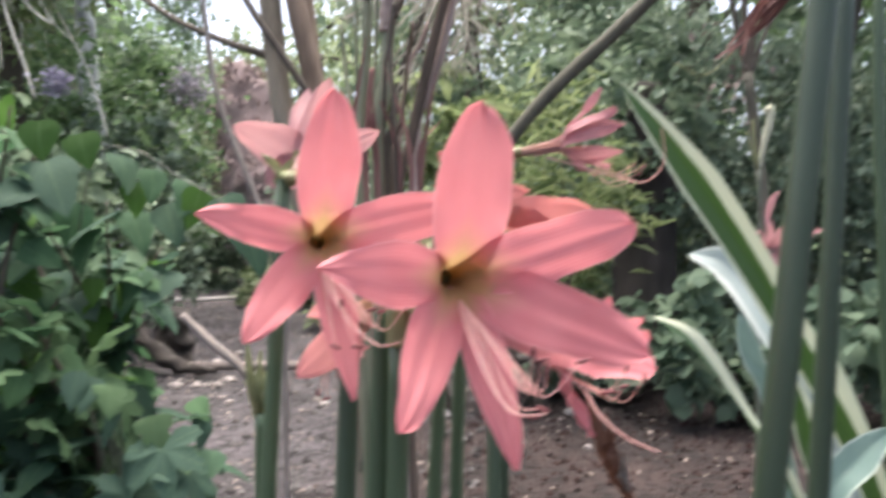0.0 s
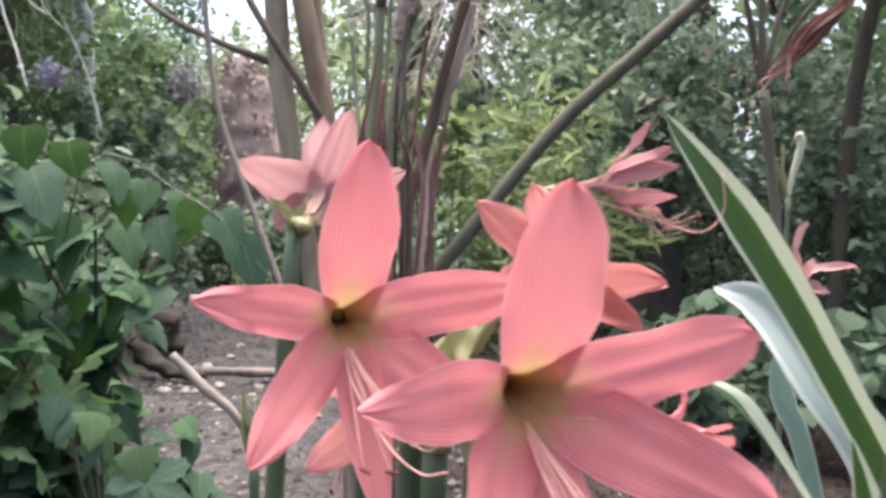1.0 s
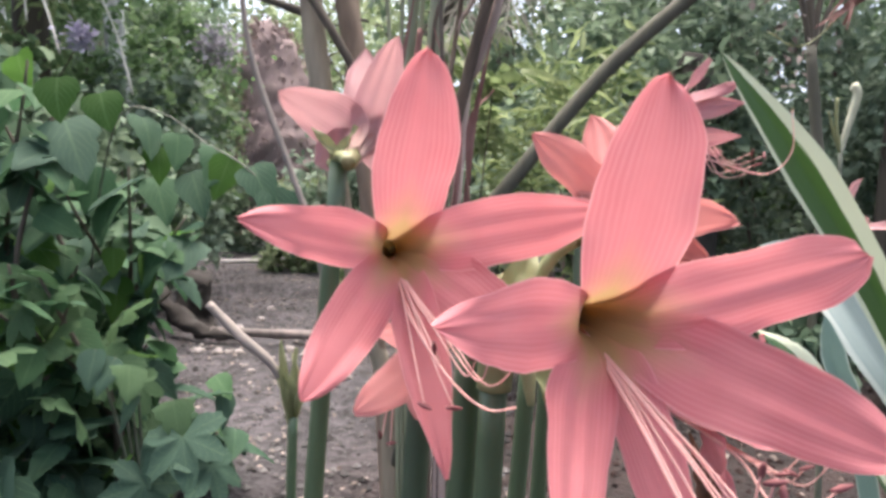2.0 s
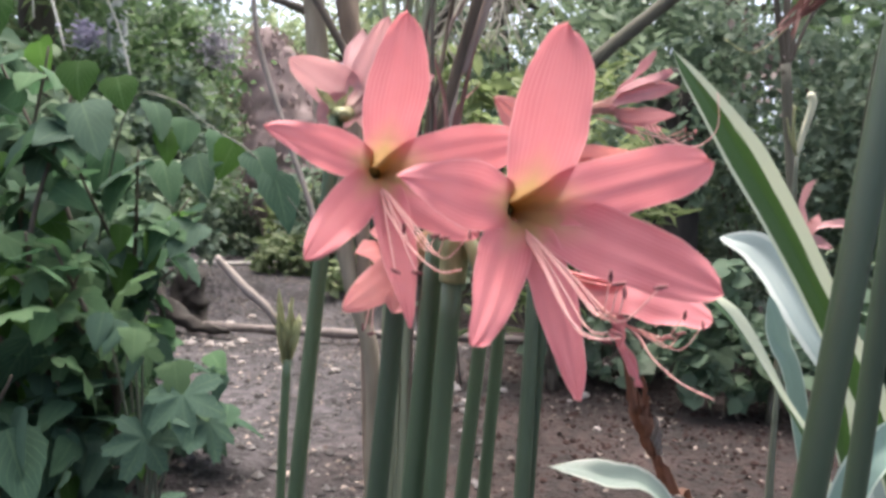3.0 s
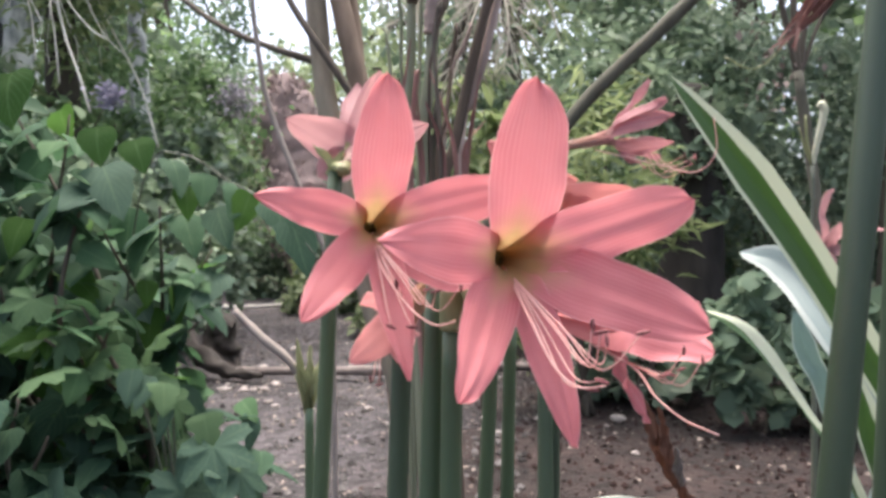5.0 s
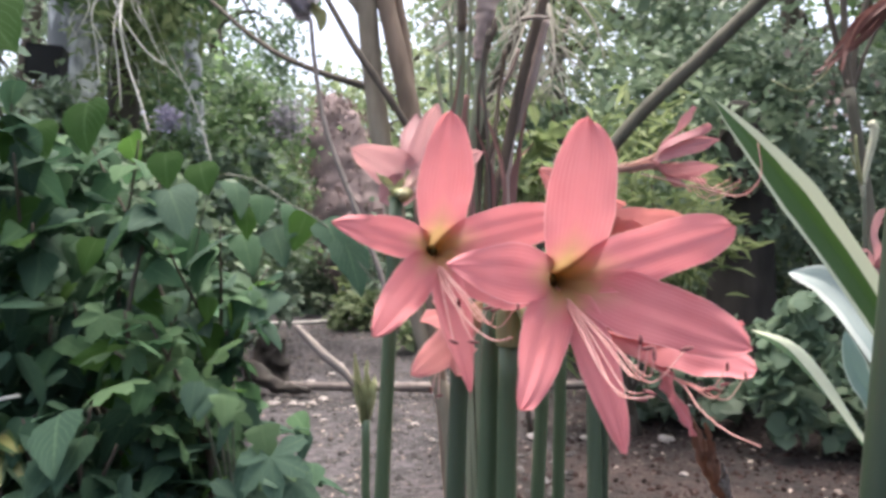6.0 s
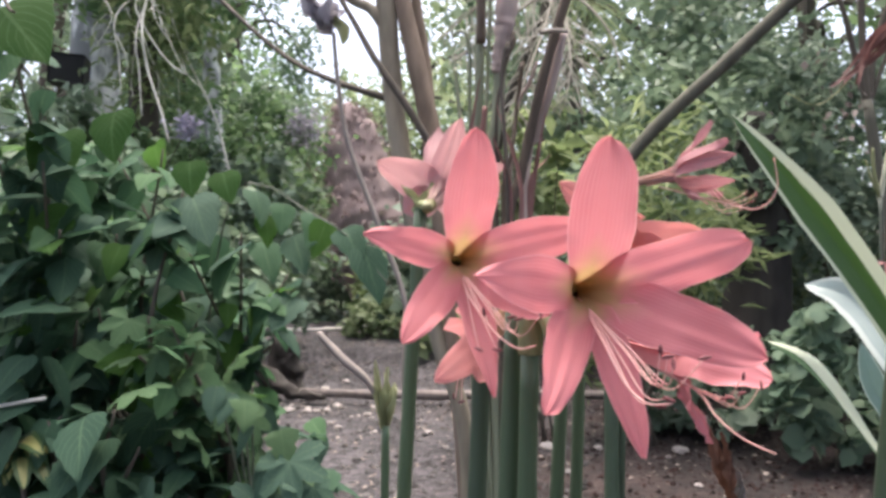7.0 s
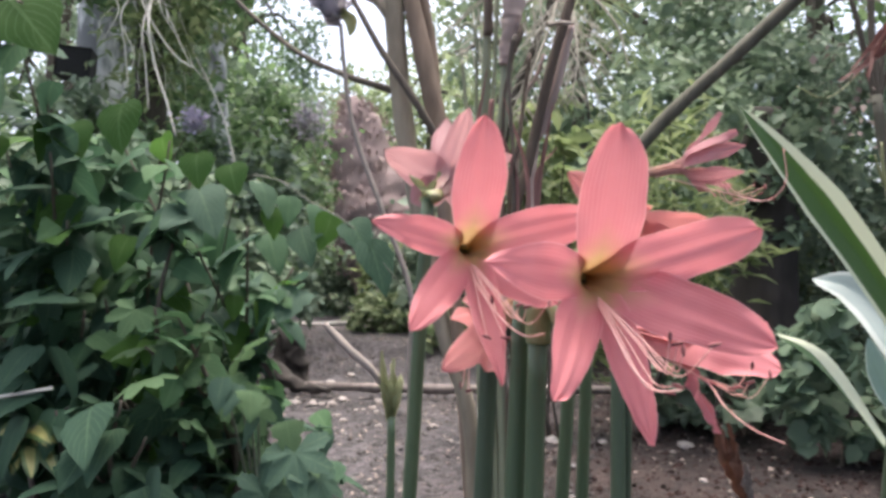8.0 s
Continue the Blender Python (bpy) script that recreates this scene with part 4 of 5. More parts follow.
# ---- many-stemmed shrub ----
def stem_shrub():
    th = empty("garden_shrub", (-0.20, 1.20, 0.0), "leafless many-stemmed shrub with grey-brown bark", "shrub")
    tube("trunk", [(-0.20, 1.20, -0.03), (-0.215, 1.20, 0.30), (-0.262, 1.20, 0.46), (-0.326, 1.20, 0.772), (-0.352, 1.20, 0.986), (-0.372, 1.20, 1.30), (-0.40, 1.22, 1.8)], [0.015, 0.014, 0.015, 0.018, 0.019, 0.018, 0.014], M_BARK, th, 14, 7, 0.025, 1)
    tube("trunk", [(-0.20, 1.21, -0.03), (-0.235, 1.20, 0.45), (-0.262, 1.20, 0.70), (-0.270, 1.20, 0.82), (-0.296, 1.20, 0.949), (-0.338, 1.20, 1.16), (-0.40, 1.18, 1.7)], [0.012, 0.012, 0.014, 0.018, 0.018, 0.016, 0.012], M_BARK_RED, th, 12, 7, 0.03, 2, "reddish brown stem")
    tube("limb", [(-0.276, 1.205, 0.86), (-0.288, 1.22, 0.976), (-0.312, 1.22, 1.164), (-0.33, 1.25, 1.6)], [0.011, 0.010, 0.009, 0.007], M_BARK_RED, th, 9, 6, 0.02, 3)
    tube("limb", [(-0.35, 1.20, 1.02), (-0.385, 1.19, 1.075), (-0.45, 1.19, 1.12), (-0.60, 1.2, 1.3)], [0.012, 0.010, 0.008, 0.005], M_BARK, th, 9, 6, 0.02, 4)
    tube("branch", [(-0.352, 1.20, 0.905), (-0.45, 1.20, 0.942), (-0.558, 1.22, 0.999), (-0.67, 1.235, 1.09), (-0.80, 1.25, 1.215)], [0.0080, 0.0058, 0.0048, 0.0044, 0.0040], M_TWIG, th, 8, 6, 0.02, 5)
    tube("branch", [(-0.262, 1.18, 0.800), (-0.310, 1.15, 0.886), (-0.367, 1.15, 0.972), (-0.41, 1.15, 1.05), (-0.460, 1.15, 1.135)], [0.0075, 0.007, 0.006, 0.005, 0.004], M_TWIG, th, 8, 6, 0.02, 6)
    tube("limb", [(-0.19, 1.17, 0.20), (-0.13, 1.12, 0.50), (-0.073, 1.12, 0.574), (0.10, 1.15, 0.791), (0.235, 1.165, 0.918), (0.366, 1.18, 1.040), (0.62, 1.2, 1.28)], [0.010, 0.0105, 0.0110, 0.0114, 0.0114, 0.0110, 0.010], M_LIMB, th, 12, 8, 0.02, 7, "long slanting dark greenish limb")
    tube("stem", [(-0.150, 1.17, -0.02), (-0.154, 1.17, 0.20), (-0.160, 1.17, 0.36), (-0.176, 1.17, 0.42), (-0.19, 1.18, 0.50)], [0.0085, 0.008, 0.0075, 0.006], M_CANE_BROWN, th, 9, 7, 0.04, 8, "dark brown low stem")
    return th


stem_shrub()


def cane_clump():
    th = empty("cane_clump", (-0.13, 1.10, 0.0), "clump of upright cut canes with dry reddish sheaths", "plant")
    rng = np.random.RandomState(5)
    for k, (line, r, mat) in enumerate([
        ([(-0.161, 1.120, 1.198), (-0.163, 1.120, 1.042), (-0.165, 1.120, 0.935), (-0.169, 1.120, 0.843), (-0.176, 1.120, 0.724), (-0.163, 1.110, 0.362), (-0.150, 1.10, -0.02)], 0.0078, M_CANE),
        ([(-0.116, 1.100, 1.182), (-0.121, 1.100, 1.029), (-0.126, 1.100, 0.935), (-0.132, 1.100, 0.841), (-0.145, 1.100, 0.720), (-0.140, 1.110, 0.360), (-0.135, 1.10, -0.02)], 0.0102, M_CANE),
        ([(-0.110, 1.060, 0.937), (-0.118, 1.060, 0.885), (-0.115, 1.060, 0.812), (-0.113, 1.070, 0.715), (-0.119, 1.110, 0.357), (-0.125, 1.10, -0.02)], 0.0032, M_TWIG),
        ([(0.017, 1.140, 1.164), (-0.022, 1.140, 1.034), (-0.056, 1.140, 0.922), (-0.080, 1.140, 0.828), (-0.099, 1.130, 0.741), (-0.119, 1.120, 0.637), (-0.105, 1.110, 0.318), (-0.090, 1.10, -0.02)], 0.0088, M_CANE_BROWN),
        ([(-0.028, 1.160, 0.985), (-0.042, 1.160, 0.926), (-0.057, 1.160, 0.871), (-0.078, 1.160, 0.810), (-0.095, 1.160, 0.743), (-0.110, 1.110, 0.319), (-0.100, 1.10, -0.02)], 0.0080, M_HUSK),
        ([(-0.217, 1.160, 0.941), (-0.211, 1.160, 0.870), (-0.201, 1.150, 0.798), (-0.188, 1.140, 0.717), (-0.179, 1.110, 0.359), (-0.170, 1.10, -0.02)], 0.0034, M_CANE),
        ([(-0.149, 1.080, 0.847), (-0.154, 1.080, 0.801), (-0.158, 1.080, 0.755), (-0.164, 1.090, 0.701), (-0.157, 1.110, 0.350), (-0.150, 1.10, -0.02)], 0.0045, M_SHEATH),
        ([(-0.099, 1.170, 0.944), (-0.110, 1.170, 0.866), (-0.117, 1.150, 0.784), (-0.131, 1.140, 0.696), (-0.121, 1.110, 0.348), (-0.110, 1.10, -0.02)], 0.0038, M_CANE_BROWN),
        ([(-0.104, 1.090, 0.955), (-0.113, 1.090, 0.927), (-0.122, 1.090, 0.890), (-0.132, 1.090, 0.829), (-0.134, 1.10, 0.60), (-0.125, 1.10, -0.02)], 0.0028, M_CANE_BROWN),
        ([(-0.074, 1.170, 0.943), (-0.089, 1.170, 0.904), (-0.110, 1.170, 0.860), (-0.122, 1.150, 0.70), (-0.120, 1.11, 0.34), (-0.118, 1.10, -0.02)], 0.0036, M_HUSK),
        ([(-0.214, 1.130, 0.988), (-0.200, 1.130, 0.994), (-0.189, 1.130, 0.983), (-0.184, 1.130, 0.945), (-0.185, 1.130, 0.867), (-0.178, 1.12, 0.60), (-0.165, 1.10, -0.02)], 0.0034, M_CANE),
        ([(-0.154, 1.200, 1.198), (-0.162, 1.200, 1.032), (-0.168, 1.200, 0.908), (-0.170, 1.180, 0.741), (-0.155, 1.110, 0.371), (-0.140, 1.10, -0.02)], 0.0040, M_CANE),
    ]):
        tube("cane", line, [r * 0.92, r, r, r * 0.95, r * 0.9], mat, th, 10, 7, 0.025, k)
    tube("stub", [(-0.0616, 1.130, 0.9787), (-0.0374, 1.110, 0.9731), (-0.0160, 1.090, 0.9622)], [0.0040, 0.0034, 0.0028], M_DRYSTICK, th, 9, 5, 0.04, 3, "pale cut side shoot")
    tube("knot", [(-0.1061, 1.060, 0.9422), (-0.1089, 1.060, 0.9334), (-0.1127, 1.060, 0.9228)], [0.003, 0.0055, 0.003], M_TWIG, th, 8, 4, 0.05, 4)
    tube("sheath", [(-0.104, 1.095, 1.22), (-0.1145, 1.095, 1.020), (-0.1190, 1.095, 0.972), (-0.1265, 1.095, 0.930), (-0.1295, 1.095, 0.905)], [0.0185, 0.0175, 0.0160, 0.0125, 0.0108], M_HUSK, th, 14, 8, 0.06, 20, "loose pinkish-grey husk round a cane")
    tube("sheath", [(-0.1600, 1.115, 1.1957), (-0.1605, 1.115, 1.0394), (-0.1620, 1.115, 0.9640)], [0.0088, 0.0086, 0.0080], M_CANE_BROWN, th, 10, 7, 0.05, 21, "dry brown sheath round a cane")
    tube("flap", [(-0.1010, 1.085, 0.968), (-0.1040, 1.082, 0.948), (-0.1120, 1.080, 0.922)], [0.0030, 0.0062, 0.0030], M_CANE_BROWN, th, 8, 5, 0.08, 22, "torn dark edge of the husk")
    for k in range(8):
        x0 = -0.125 + (k - 3.5) * 0.016 + rng.uniform(-0.005, 0.005)
        part("sheath", strap_mesh([(x0 + rng.uniform(-0.03, 0.04), 1.07 + rng.uniform(-0.03, 0.05), rng.uniform(0.76, 0.90)), (x0 + rng.uniform(-0.01, 0.01), 1.07, 0.71), (x0 * 0.9 - 0.013, 1.09, 0.55)], rng.uniform(0.003, 0.006), M_SHEATH, 0.8, (rng.uniform(-0.5, 0.5), -1, 0), 14, 0.5, 0.8), th, "dry red-brown sheath")
    return th


cane_clump()


def dry_stalk():
    th = empty("dry_flower_stalk", (-0.235, 0.90, 0.0), "thin dried stalk with a grey withered flower head", "plant")
    tube("stalk", [(-0.230, 0.90, -0.02), (-0.231, 0.900, 0.408), (-0.229, 0.900, 0.532), (-0.268, 0.90, 0.643), (-0.314, 0.90, 0.766), (-0.330, 0.90, 0.86), (-0.336, 0.90, 0.925)], [0.0042, 0.004, 0.0038, 0.0035, 0.003], M_DRYSTICK, th, 7)
    rng = np.random.RandomState(3)
    for k in range(9):
        b = np.array((-0.345, 0.90, 0.94))
        e = b + rng.normal(0, 0.021, 3) + np.array([-0.014, 0, 0.016])
        part("dried_petal", strap_mesh([e, (e + b) / 2 + rng.normal(0, 0.006, 3), b], 0.014, M_GREY, 1.2, tuple(rng.normal(0, 1, 3)), 9, 0.5, 0.6), th)
    part("bract", strap_mesh([(-0.322, 0.90, 0.905), (-0.318, 0.898, 0.925), (-0.336, 0.90, 0.945)], 0.010, M_SPATHE, 0.5, (0, -1, 0), 9, 0.5, 0.5), th)


dry_stalk()


# ---- broad-leaved bush beside the flowers ----
LEAF_KINDS = [leaf_mesh(0.085, 0.034, M_LEAF_NEAR, 0.25, 0.22, 0.05, 0.0, 1), leaf_mesh(0.095, 0.040, M_LEAF_NEAR, 0.35, 0.15, 0.06, 0.08, 2), leaf_mesh(0.075, 0.028, M_LEAF_BLUE, 0.15, 0.25, 0.04, 0.0, 3),
              leaf_mesh(0.075, 0.030, M_LEAF_LIME, 0.3, 0.2, 0.04, 0.0, 4), leaf_mesh(0.10, 0.042, M_LEAF_BLUE, 0.3, 0.12, 0.07, 0.1, 5),
              leaf_mesh(0.09, 0.036, M_LEAF_SHADY, 0.3, 0.18, 0.05, 0.05, 6), leaf_mesh(0.11, 0.040, M_LEAF_SHADY, 0.2, 0.2, 0.05, 0.0, 7),
              leaf_mesh(0.085, 0.040, M_LEAF_LIT, 0.3, 0.15, 0.10, 0.14, 8),
              lobed_mesh(0.10, M_LEAF_LIT, 0.35, 9), lobed_mesh(0.095, M_LEAF_BLUE, 0.3, 10),
              leaf_mesh(0.085, 0.044, M_LEAF_LIME_SHADE, 0.3, 0.12, 0.03, 0.0, 11)]


def place_leaf(kind, at, azimuth, tilt, roll, size, parent):
    ob = new("leaf", LEAF_KINDS[kind])
    ob.parent = parent
    base = Vector(parent.location) if parent.parent is None else Vector()
    ob.matrix_basis = Matrix.Translation(Vector(at) - base) @ Euler((roll, tilt, azimuth)).to_matrix().to_4x4() @ Matrix.Diagonal((size, size, size, 1))
    return ob


def leafy_bush(foot, tops, n_leaf, label, seed, lime=0.15, size=1.0, kinds=(0, 0, 1, 2, 4)):
    rng = np.random.RandomState(seed)
    th = empty("broad_leaved_bush", foot, label, "shrub")
    for k, t in enumerate(tops):
        f = np.array(foot) + np.array([rng.normal(0, 0.04), rng.normal(0, 0.04), -0.02])
        t = np.array(t, float)
        m = f * 0.5 + t * 0.5 + np.array([rng.normal(0, 0.05), rng.normal(0, 0.05), 0.06])
        line = smooth_line([f, m, t], 10)
        v, fc = sweep(line, [0.007, 0.005, 0.002], 7, 0.02, k)
        stem = part("stem", mesh_of("stem", v, fc, M_TWIG), th)
        for j in range(n_leaf // len(tops)):
            s = 1 - rng.uniform(0, 1) ** 1.4 * 0.75
            p = line[int(s * (len(line) - 1))] + rng.normal(0, 0.035, 3)
            az = rng.uniform(0, 2 * math.pi) if rng.uniform() < 0.5 else rng.normal(-math.pi / 2 + 0.2, 0.9)
            kind = 3 if rng.uniform() < lime else rng.choice(kinds)
            if p[2] > 0.03:
                place_leaf(kind, p, az, rng.normal(0.45, 0.4), rng.normal(0, 0.45), size * rng.uniform(0.6, 1.15), stem)
    return th


BUSH_A = leafy_bush((-0.85, 1.35, 0.0), [(-0.72, 1.10, 0.74), (-0.78, 1.12, 0.82), (-0.88, 1.12, 0.66), (-0.95, 1.18, 0.86), (-0.66, 1.20, 0.66), (-0.60, 1.28, 0.58), (-0.74, 1.18, 0.52), (-0.86, 1.05, 0.52), (-0.64, 1.30, 0.44), (-0.72, 1.12, 0.62)], 230, "dense bush of broad pointed dark green leaves", 11)
leafy_bush((-0.78, 1.42, 0.0), [(-0.82, 1.36, 0.30), (-0.66, 1.38, 0.22), (-0.90, 1.30, 0.36), (-0.70, 1.32, 0.34), (-0.76, 1.25, 0.40), (-0.92, 1.2, 0.26), (-0.62, 1.42, 0.14), (-0.80, 1.18, 0.20), (-0.98, 1.12, 0.12), (-1.08, 1.2, 0.22), (-0.88, 1.08, 0.10), (-0.74, 1.22, 0.10)], 230, "low bush of toothed grey-green leaves over the soil", 12, 0.05, 1.0, (0, 1, 2, 5, 6))
# carries mostly the darkened leaves, so tree shade is in their colour
leafy_bush((-1.15, 1.25, 0.0), [(-1.00, 1.05, 0.92), (-1.06, 1.02, 0.80), (-0.98, 1.08, 0.60), (-1.10, 1.05, 0.45), (-0.98, 1.0, 0.34), (-1.02, 1.0, 1.03), (-0.90, 1.0, 0.66), (-0.86, 1.0, 0.50), (-0.92, 0.98, 0.78), (-0.84, 0.98, 0.36)], 270, "taller green leafy bush at the edge of the bed, leaves darkened as in shade", 13, 0.04, 1.1, (5, 5, 6, 6, 0))
# inner fill whose leaf colour sets the shade seen through the bush
bush("shady_undergrowth", (-1.18, 1.62, 0.36), (0.28, 0.2, 0.38), 46, 26, 0.075, M_LEAF_DEEP, "inner foliage behind the broad-leaved bush, coloured for its shade", 16, fine=True)
bush("shady_undergrowth", (-1.35, 1.5, 0.40), (0.32, 0.25, 0.45), 50, 26, 0.08, M_LEAF_DEEP, "inner foliage coloured for deep shade", 17, fine=True)
leafy_bush((-1.45, 2.2, 0.0), [(-1.50, 2.1, 0.80), (-1.35, 2.2, 0.66), (-1.62, 2.15, 0.62), (-1.30, 2.3, 0.50), (-1.75, 2.1, 0.86), (-1.42, 2.1, 0.40)], 180, "leafy green shrub behind the bush", 14, 0.3, 1.2)


SHOOTS = leafy_bush((-1.35, 1.05, 0.0), [(-1.02, 0.98, 1.10), (-1.00, 0.95, 1.02), (-1.12, 1.0, 0.95), (-1.15, 1.0, 1.12)], 44, "tall leafy shoots with bright green leaves", 15, 0.75, 1.4, (0, 1))


def hanging_leaf(th):
    """A broad leaf on its own stalk that hangs into view from the tall shoots."""
    stem = tube("stem", [(-1.35, 1.05, -0.02), (-1.16, 0.97, 0.60), (-0.98, 0.92, 1.02), (-0.905, 0.90, 1.015)], [0.006, 0.004, 0.0025], M_TWIG, th, 7, 7, 0.02, 5)
    for at, az, tilt, roll, size in [((-0.950, 0.915, 1.035), -0.35, 0.62, 0.8, 1.75), ((-0.895, 1.0, 0.835), -0.6, 0.9, 0.6, 0.85), ((-0.790, 1.0, 0.865), -1.2, 1.05, 0.4, 1.15),
                                     ((-0.640, 1.0, 0.770), -1.0, 1.1, 0.3, 0.75), ((-0.590, 1.02, 0.752), -0.7, 0.95, 0.5, 0.7)]:
        place_leaf(10, at, az, tilt, roll, size, stem)


hanging_leaf(SHOOTS)


def arching_twig(th):
    """A thin shoot of the bush that bends out over the path."""
    stem = tube("stem", [(-0.84, 1.33, 0.0), (-0.76, 1.24, 0.45), (-0.66, 1.16, 0.72), (-0.58, 1.15, 0.744), (-0.50, 1.15, 0.697), (-0.415, 1.12, 0.654), (-0.357, 1.12, 0.593), (-0.294, 1.12, 0.517)], [0.0030, 0.0018, 0.0015, 0.0014, 0.0012], M_GREYSTALK, th, 7, 7, 0.02, 4)
    rng = np.random.RandomState(21)
    for k, p in enumerate([(-0.522, 1.15, 0.650), (-0.477, 1.15, 0.685), (-0.414, 1.13, 0.660), (-0.580, 1.15, 0.690), (-0.378, 1.12, 0.625), (-0.545, 1.15, 0.710), (-0.60, 1.14, 0.735), (-0.45, 1.13, 0.672)]):
        place_leaf((6, 0, 5, 3)[k % 4], p, rng.uniform(-1.9, -0.8) if k % 2 else rng.uniform(-0.9, 0.1), rng.uniform(0.6, 1.15), rng.normal(0, 0.4), rng.uniform(0.75, 1.0), stem)


arching_twig(BUSH_A)


def croton():
    th = empty("yellow_veined_plant", (-0.90, 0.95, 0.0), "low plant with drooping yellow-green striped leaves", "plant")
    tube("stem", [(-0.90, 0.95, -0.02), (-0.905, 0.945, 0.18), (-0.925, 0.94, 0.315)], [0.006, 0.004], M_TWIG, th, 7)
    rng = np.random.RandomState(51)
    for k in range(11):
        dx, dz = rng.uniform(-0.05, 0.115), rng.uniform(-0.055, 0.030)
        root = np.array((-0.925 + rng.normal(0, 0.008), 0.94, 0.300 + rng.uniform(-0.03, 0.02)))
        tip = np.array((-0.925 + dx, 0.915 + rng.normal(0, 0.012), 0.290 + dz))
        part("leaf", strap_mesh([tip, (root + tip) / 2 + np.array([0, 0, 0.014]), root], 0.0165, M_CROTON, 0.3, (rng.normal(0, 0.4), -0.8, 0.7), 12, 0.5, 0.35), th)


croton()
leafy_bush((-0.66, 1.06, 0.0), [(-0.64, 1.0, 0.20), (-0.72, 1.0, 0.15), (-0.58, 1.03, 0.15), (-0.68, 0.98, 0.24)], 44, "low front shoots with broad lobed grey-green leaves", 18, 0.05, 1.0, (9, 9, 4))
# stands for the lit patch of the bush, with brightness in the leaves' colour
leafy_bush((-0.70, 1.30, 0.0), [(-0.690, 1.020, 0.499), (-0.653, 1.040, 0.459), (-0.717, 1.000, 0.509), (-0.634, 1.080, 0.396), (-0.618, 1.100, 0.364), (-0.719, 0.980, 0.444), (-0.655, 1.020, 0.385), (-0.685, 1.000, 0.424)], 84, "green shoots of lobed leaves on the bush edge, coloured bright as lit", 44, 0.15, 0.8, (1, 8, 8))


def lobed_shoot():
    """Low shoot whose pale lobed leaves lean over the path."""
    th = empty("lobed_shoot", (-0.56, 1.08, 0.0), "low shoot with pale bluish lobed leaves beside the path", "plant")
    rng = np.random.RandomState(71)
    for k, (x, z, kind, az, size) in enumerate([(-0.455, 0.305, 9, -1.1, 1.0), (-0.425, 0.262, 9, -0.5, 0.85), (-0.490, 0.285, 9, -2.0, 0.8), (-0.470, 0.330, 7, -0.7, 0.7), (-0.520, 0.335, 2, -2.4, 0.75), (-0.555, 0.385, 2, -1.9, 0.75), (-0.535, 0.375, 7, -0.9, 0.65), (-0.585, 0.395, 2, -1.4, 0.8), (-0.500, 0.235, 9, -1.6, 0.9)]):
        stem = tube("stem", [(-0.56 + 0.01 * k % 0.04, 1.08, -0.02), (x * 0.5 - 0.28, 1.04, z * 0.65), (x, 1.0, z)], [0.003, 0.0022, 0.0014], M_GREYSTALK, th, 6, 6, 0.02, k)
        place_leaf(kind, (x, 1.0, z), az, rng.uniform(0.6, 1.05), rng.normal(0, 0.3), size, stem)


lobed_shoot()

# ---- mid-distance plants ----
bush("small_leaved_shrub", (-2.32, 3.85, 0.72), (0.58, 0.45, 0.72), 70, 60, 0.052, M_LEAF_TEAL, "loose shrub of small grey-green leaves", 21, fine=True)
bush("small_leaved_shrub", (-0.45, 4.5, 0.6), (0.6, 0.5, 0.6), 50, 40, 0.06, M_LEAF_TEAL, "bushy green shrub along the path", 22, fine=True)
bush("small_leaved_shrub", (-2.7, 4.0, 1.0), (0.9, 0.6, 0.95), 90, 70, 0.055, M_LEAF_MID, "tall leafy shrub under the trees", 23, fine=True)
bush("small_leaved_shrub", (-2.4, 2.7, 0.6), (0.8, 0.5, 0.6), 70, 60, 0.06, M_LEAF_DARK, "dark leafy shrub in shade", 24, fine=True)
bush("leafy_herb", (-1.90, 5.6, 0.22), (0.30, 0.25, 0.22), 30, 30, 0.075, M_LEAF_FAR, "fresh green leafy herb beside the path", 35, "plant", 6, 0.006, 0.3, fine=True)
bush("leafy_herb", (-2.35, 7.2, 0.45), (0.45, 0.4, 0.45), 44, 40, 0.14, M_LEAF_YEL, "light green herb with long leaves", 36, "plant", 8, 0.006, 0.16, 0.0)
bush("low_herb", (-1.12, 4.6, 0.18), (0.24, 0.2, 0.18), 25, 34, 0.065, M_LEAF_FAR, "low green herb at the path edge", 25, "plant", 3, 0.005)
bush("yellow_green_shrub", (0.12, 2.6, 0.72), (0.36, 0.35, 0.45), 44, 34, 0.085, M_LEAF_YEL, "shrub of long narrow yellow-green leaves", 26, aspect=0.09, down=0.0)
bush("yellow_green_shrub", (0.35, 3.4, 1.0), (0.6, 0.5, 0.7), 45, 40, 0.085, M_LEAF_DARK, "loose shrub of narrow green leaves", 27, aspect=0.2, down=0.2)
bush("fine_leaved_shrub", (1.1, 3.6, 0.9), (0.8, 0.6, 0.9), 110, 80, 0.05, M_LEAF_TEAL, "feathery grey-green shrub of fine leaves", 28, aspect=0.3)
bush("fine_leaved_shrub", (2.0, 3.2, 0.8), (0.8, 0.6, 0.8), 110, 80, 0.055, M_LEAF_TEAL, "feathery dark green shrub of fine leaves", 29, aspect=0.3)
# all leaves here have the overhead shade put into their colour
leafy_bush((-0.72, 1.02, 0.0), [(-0.70, 0.96, 0.30), (-0.78, 0.94, 0.24), (-0.62, 0.98, 0.22), (-0.86, 0.94, 0.34), (-0.74, 0.95, 0.36)], 56, "low spreading shoots of broad bluish leaves, darkened as in shade", 19, 0.0, 1.05, (5, 6, 6, 5))
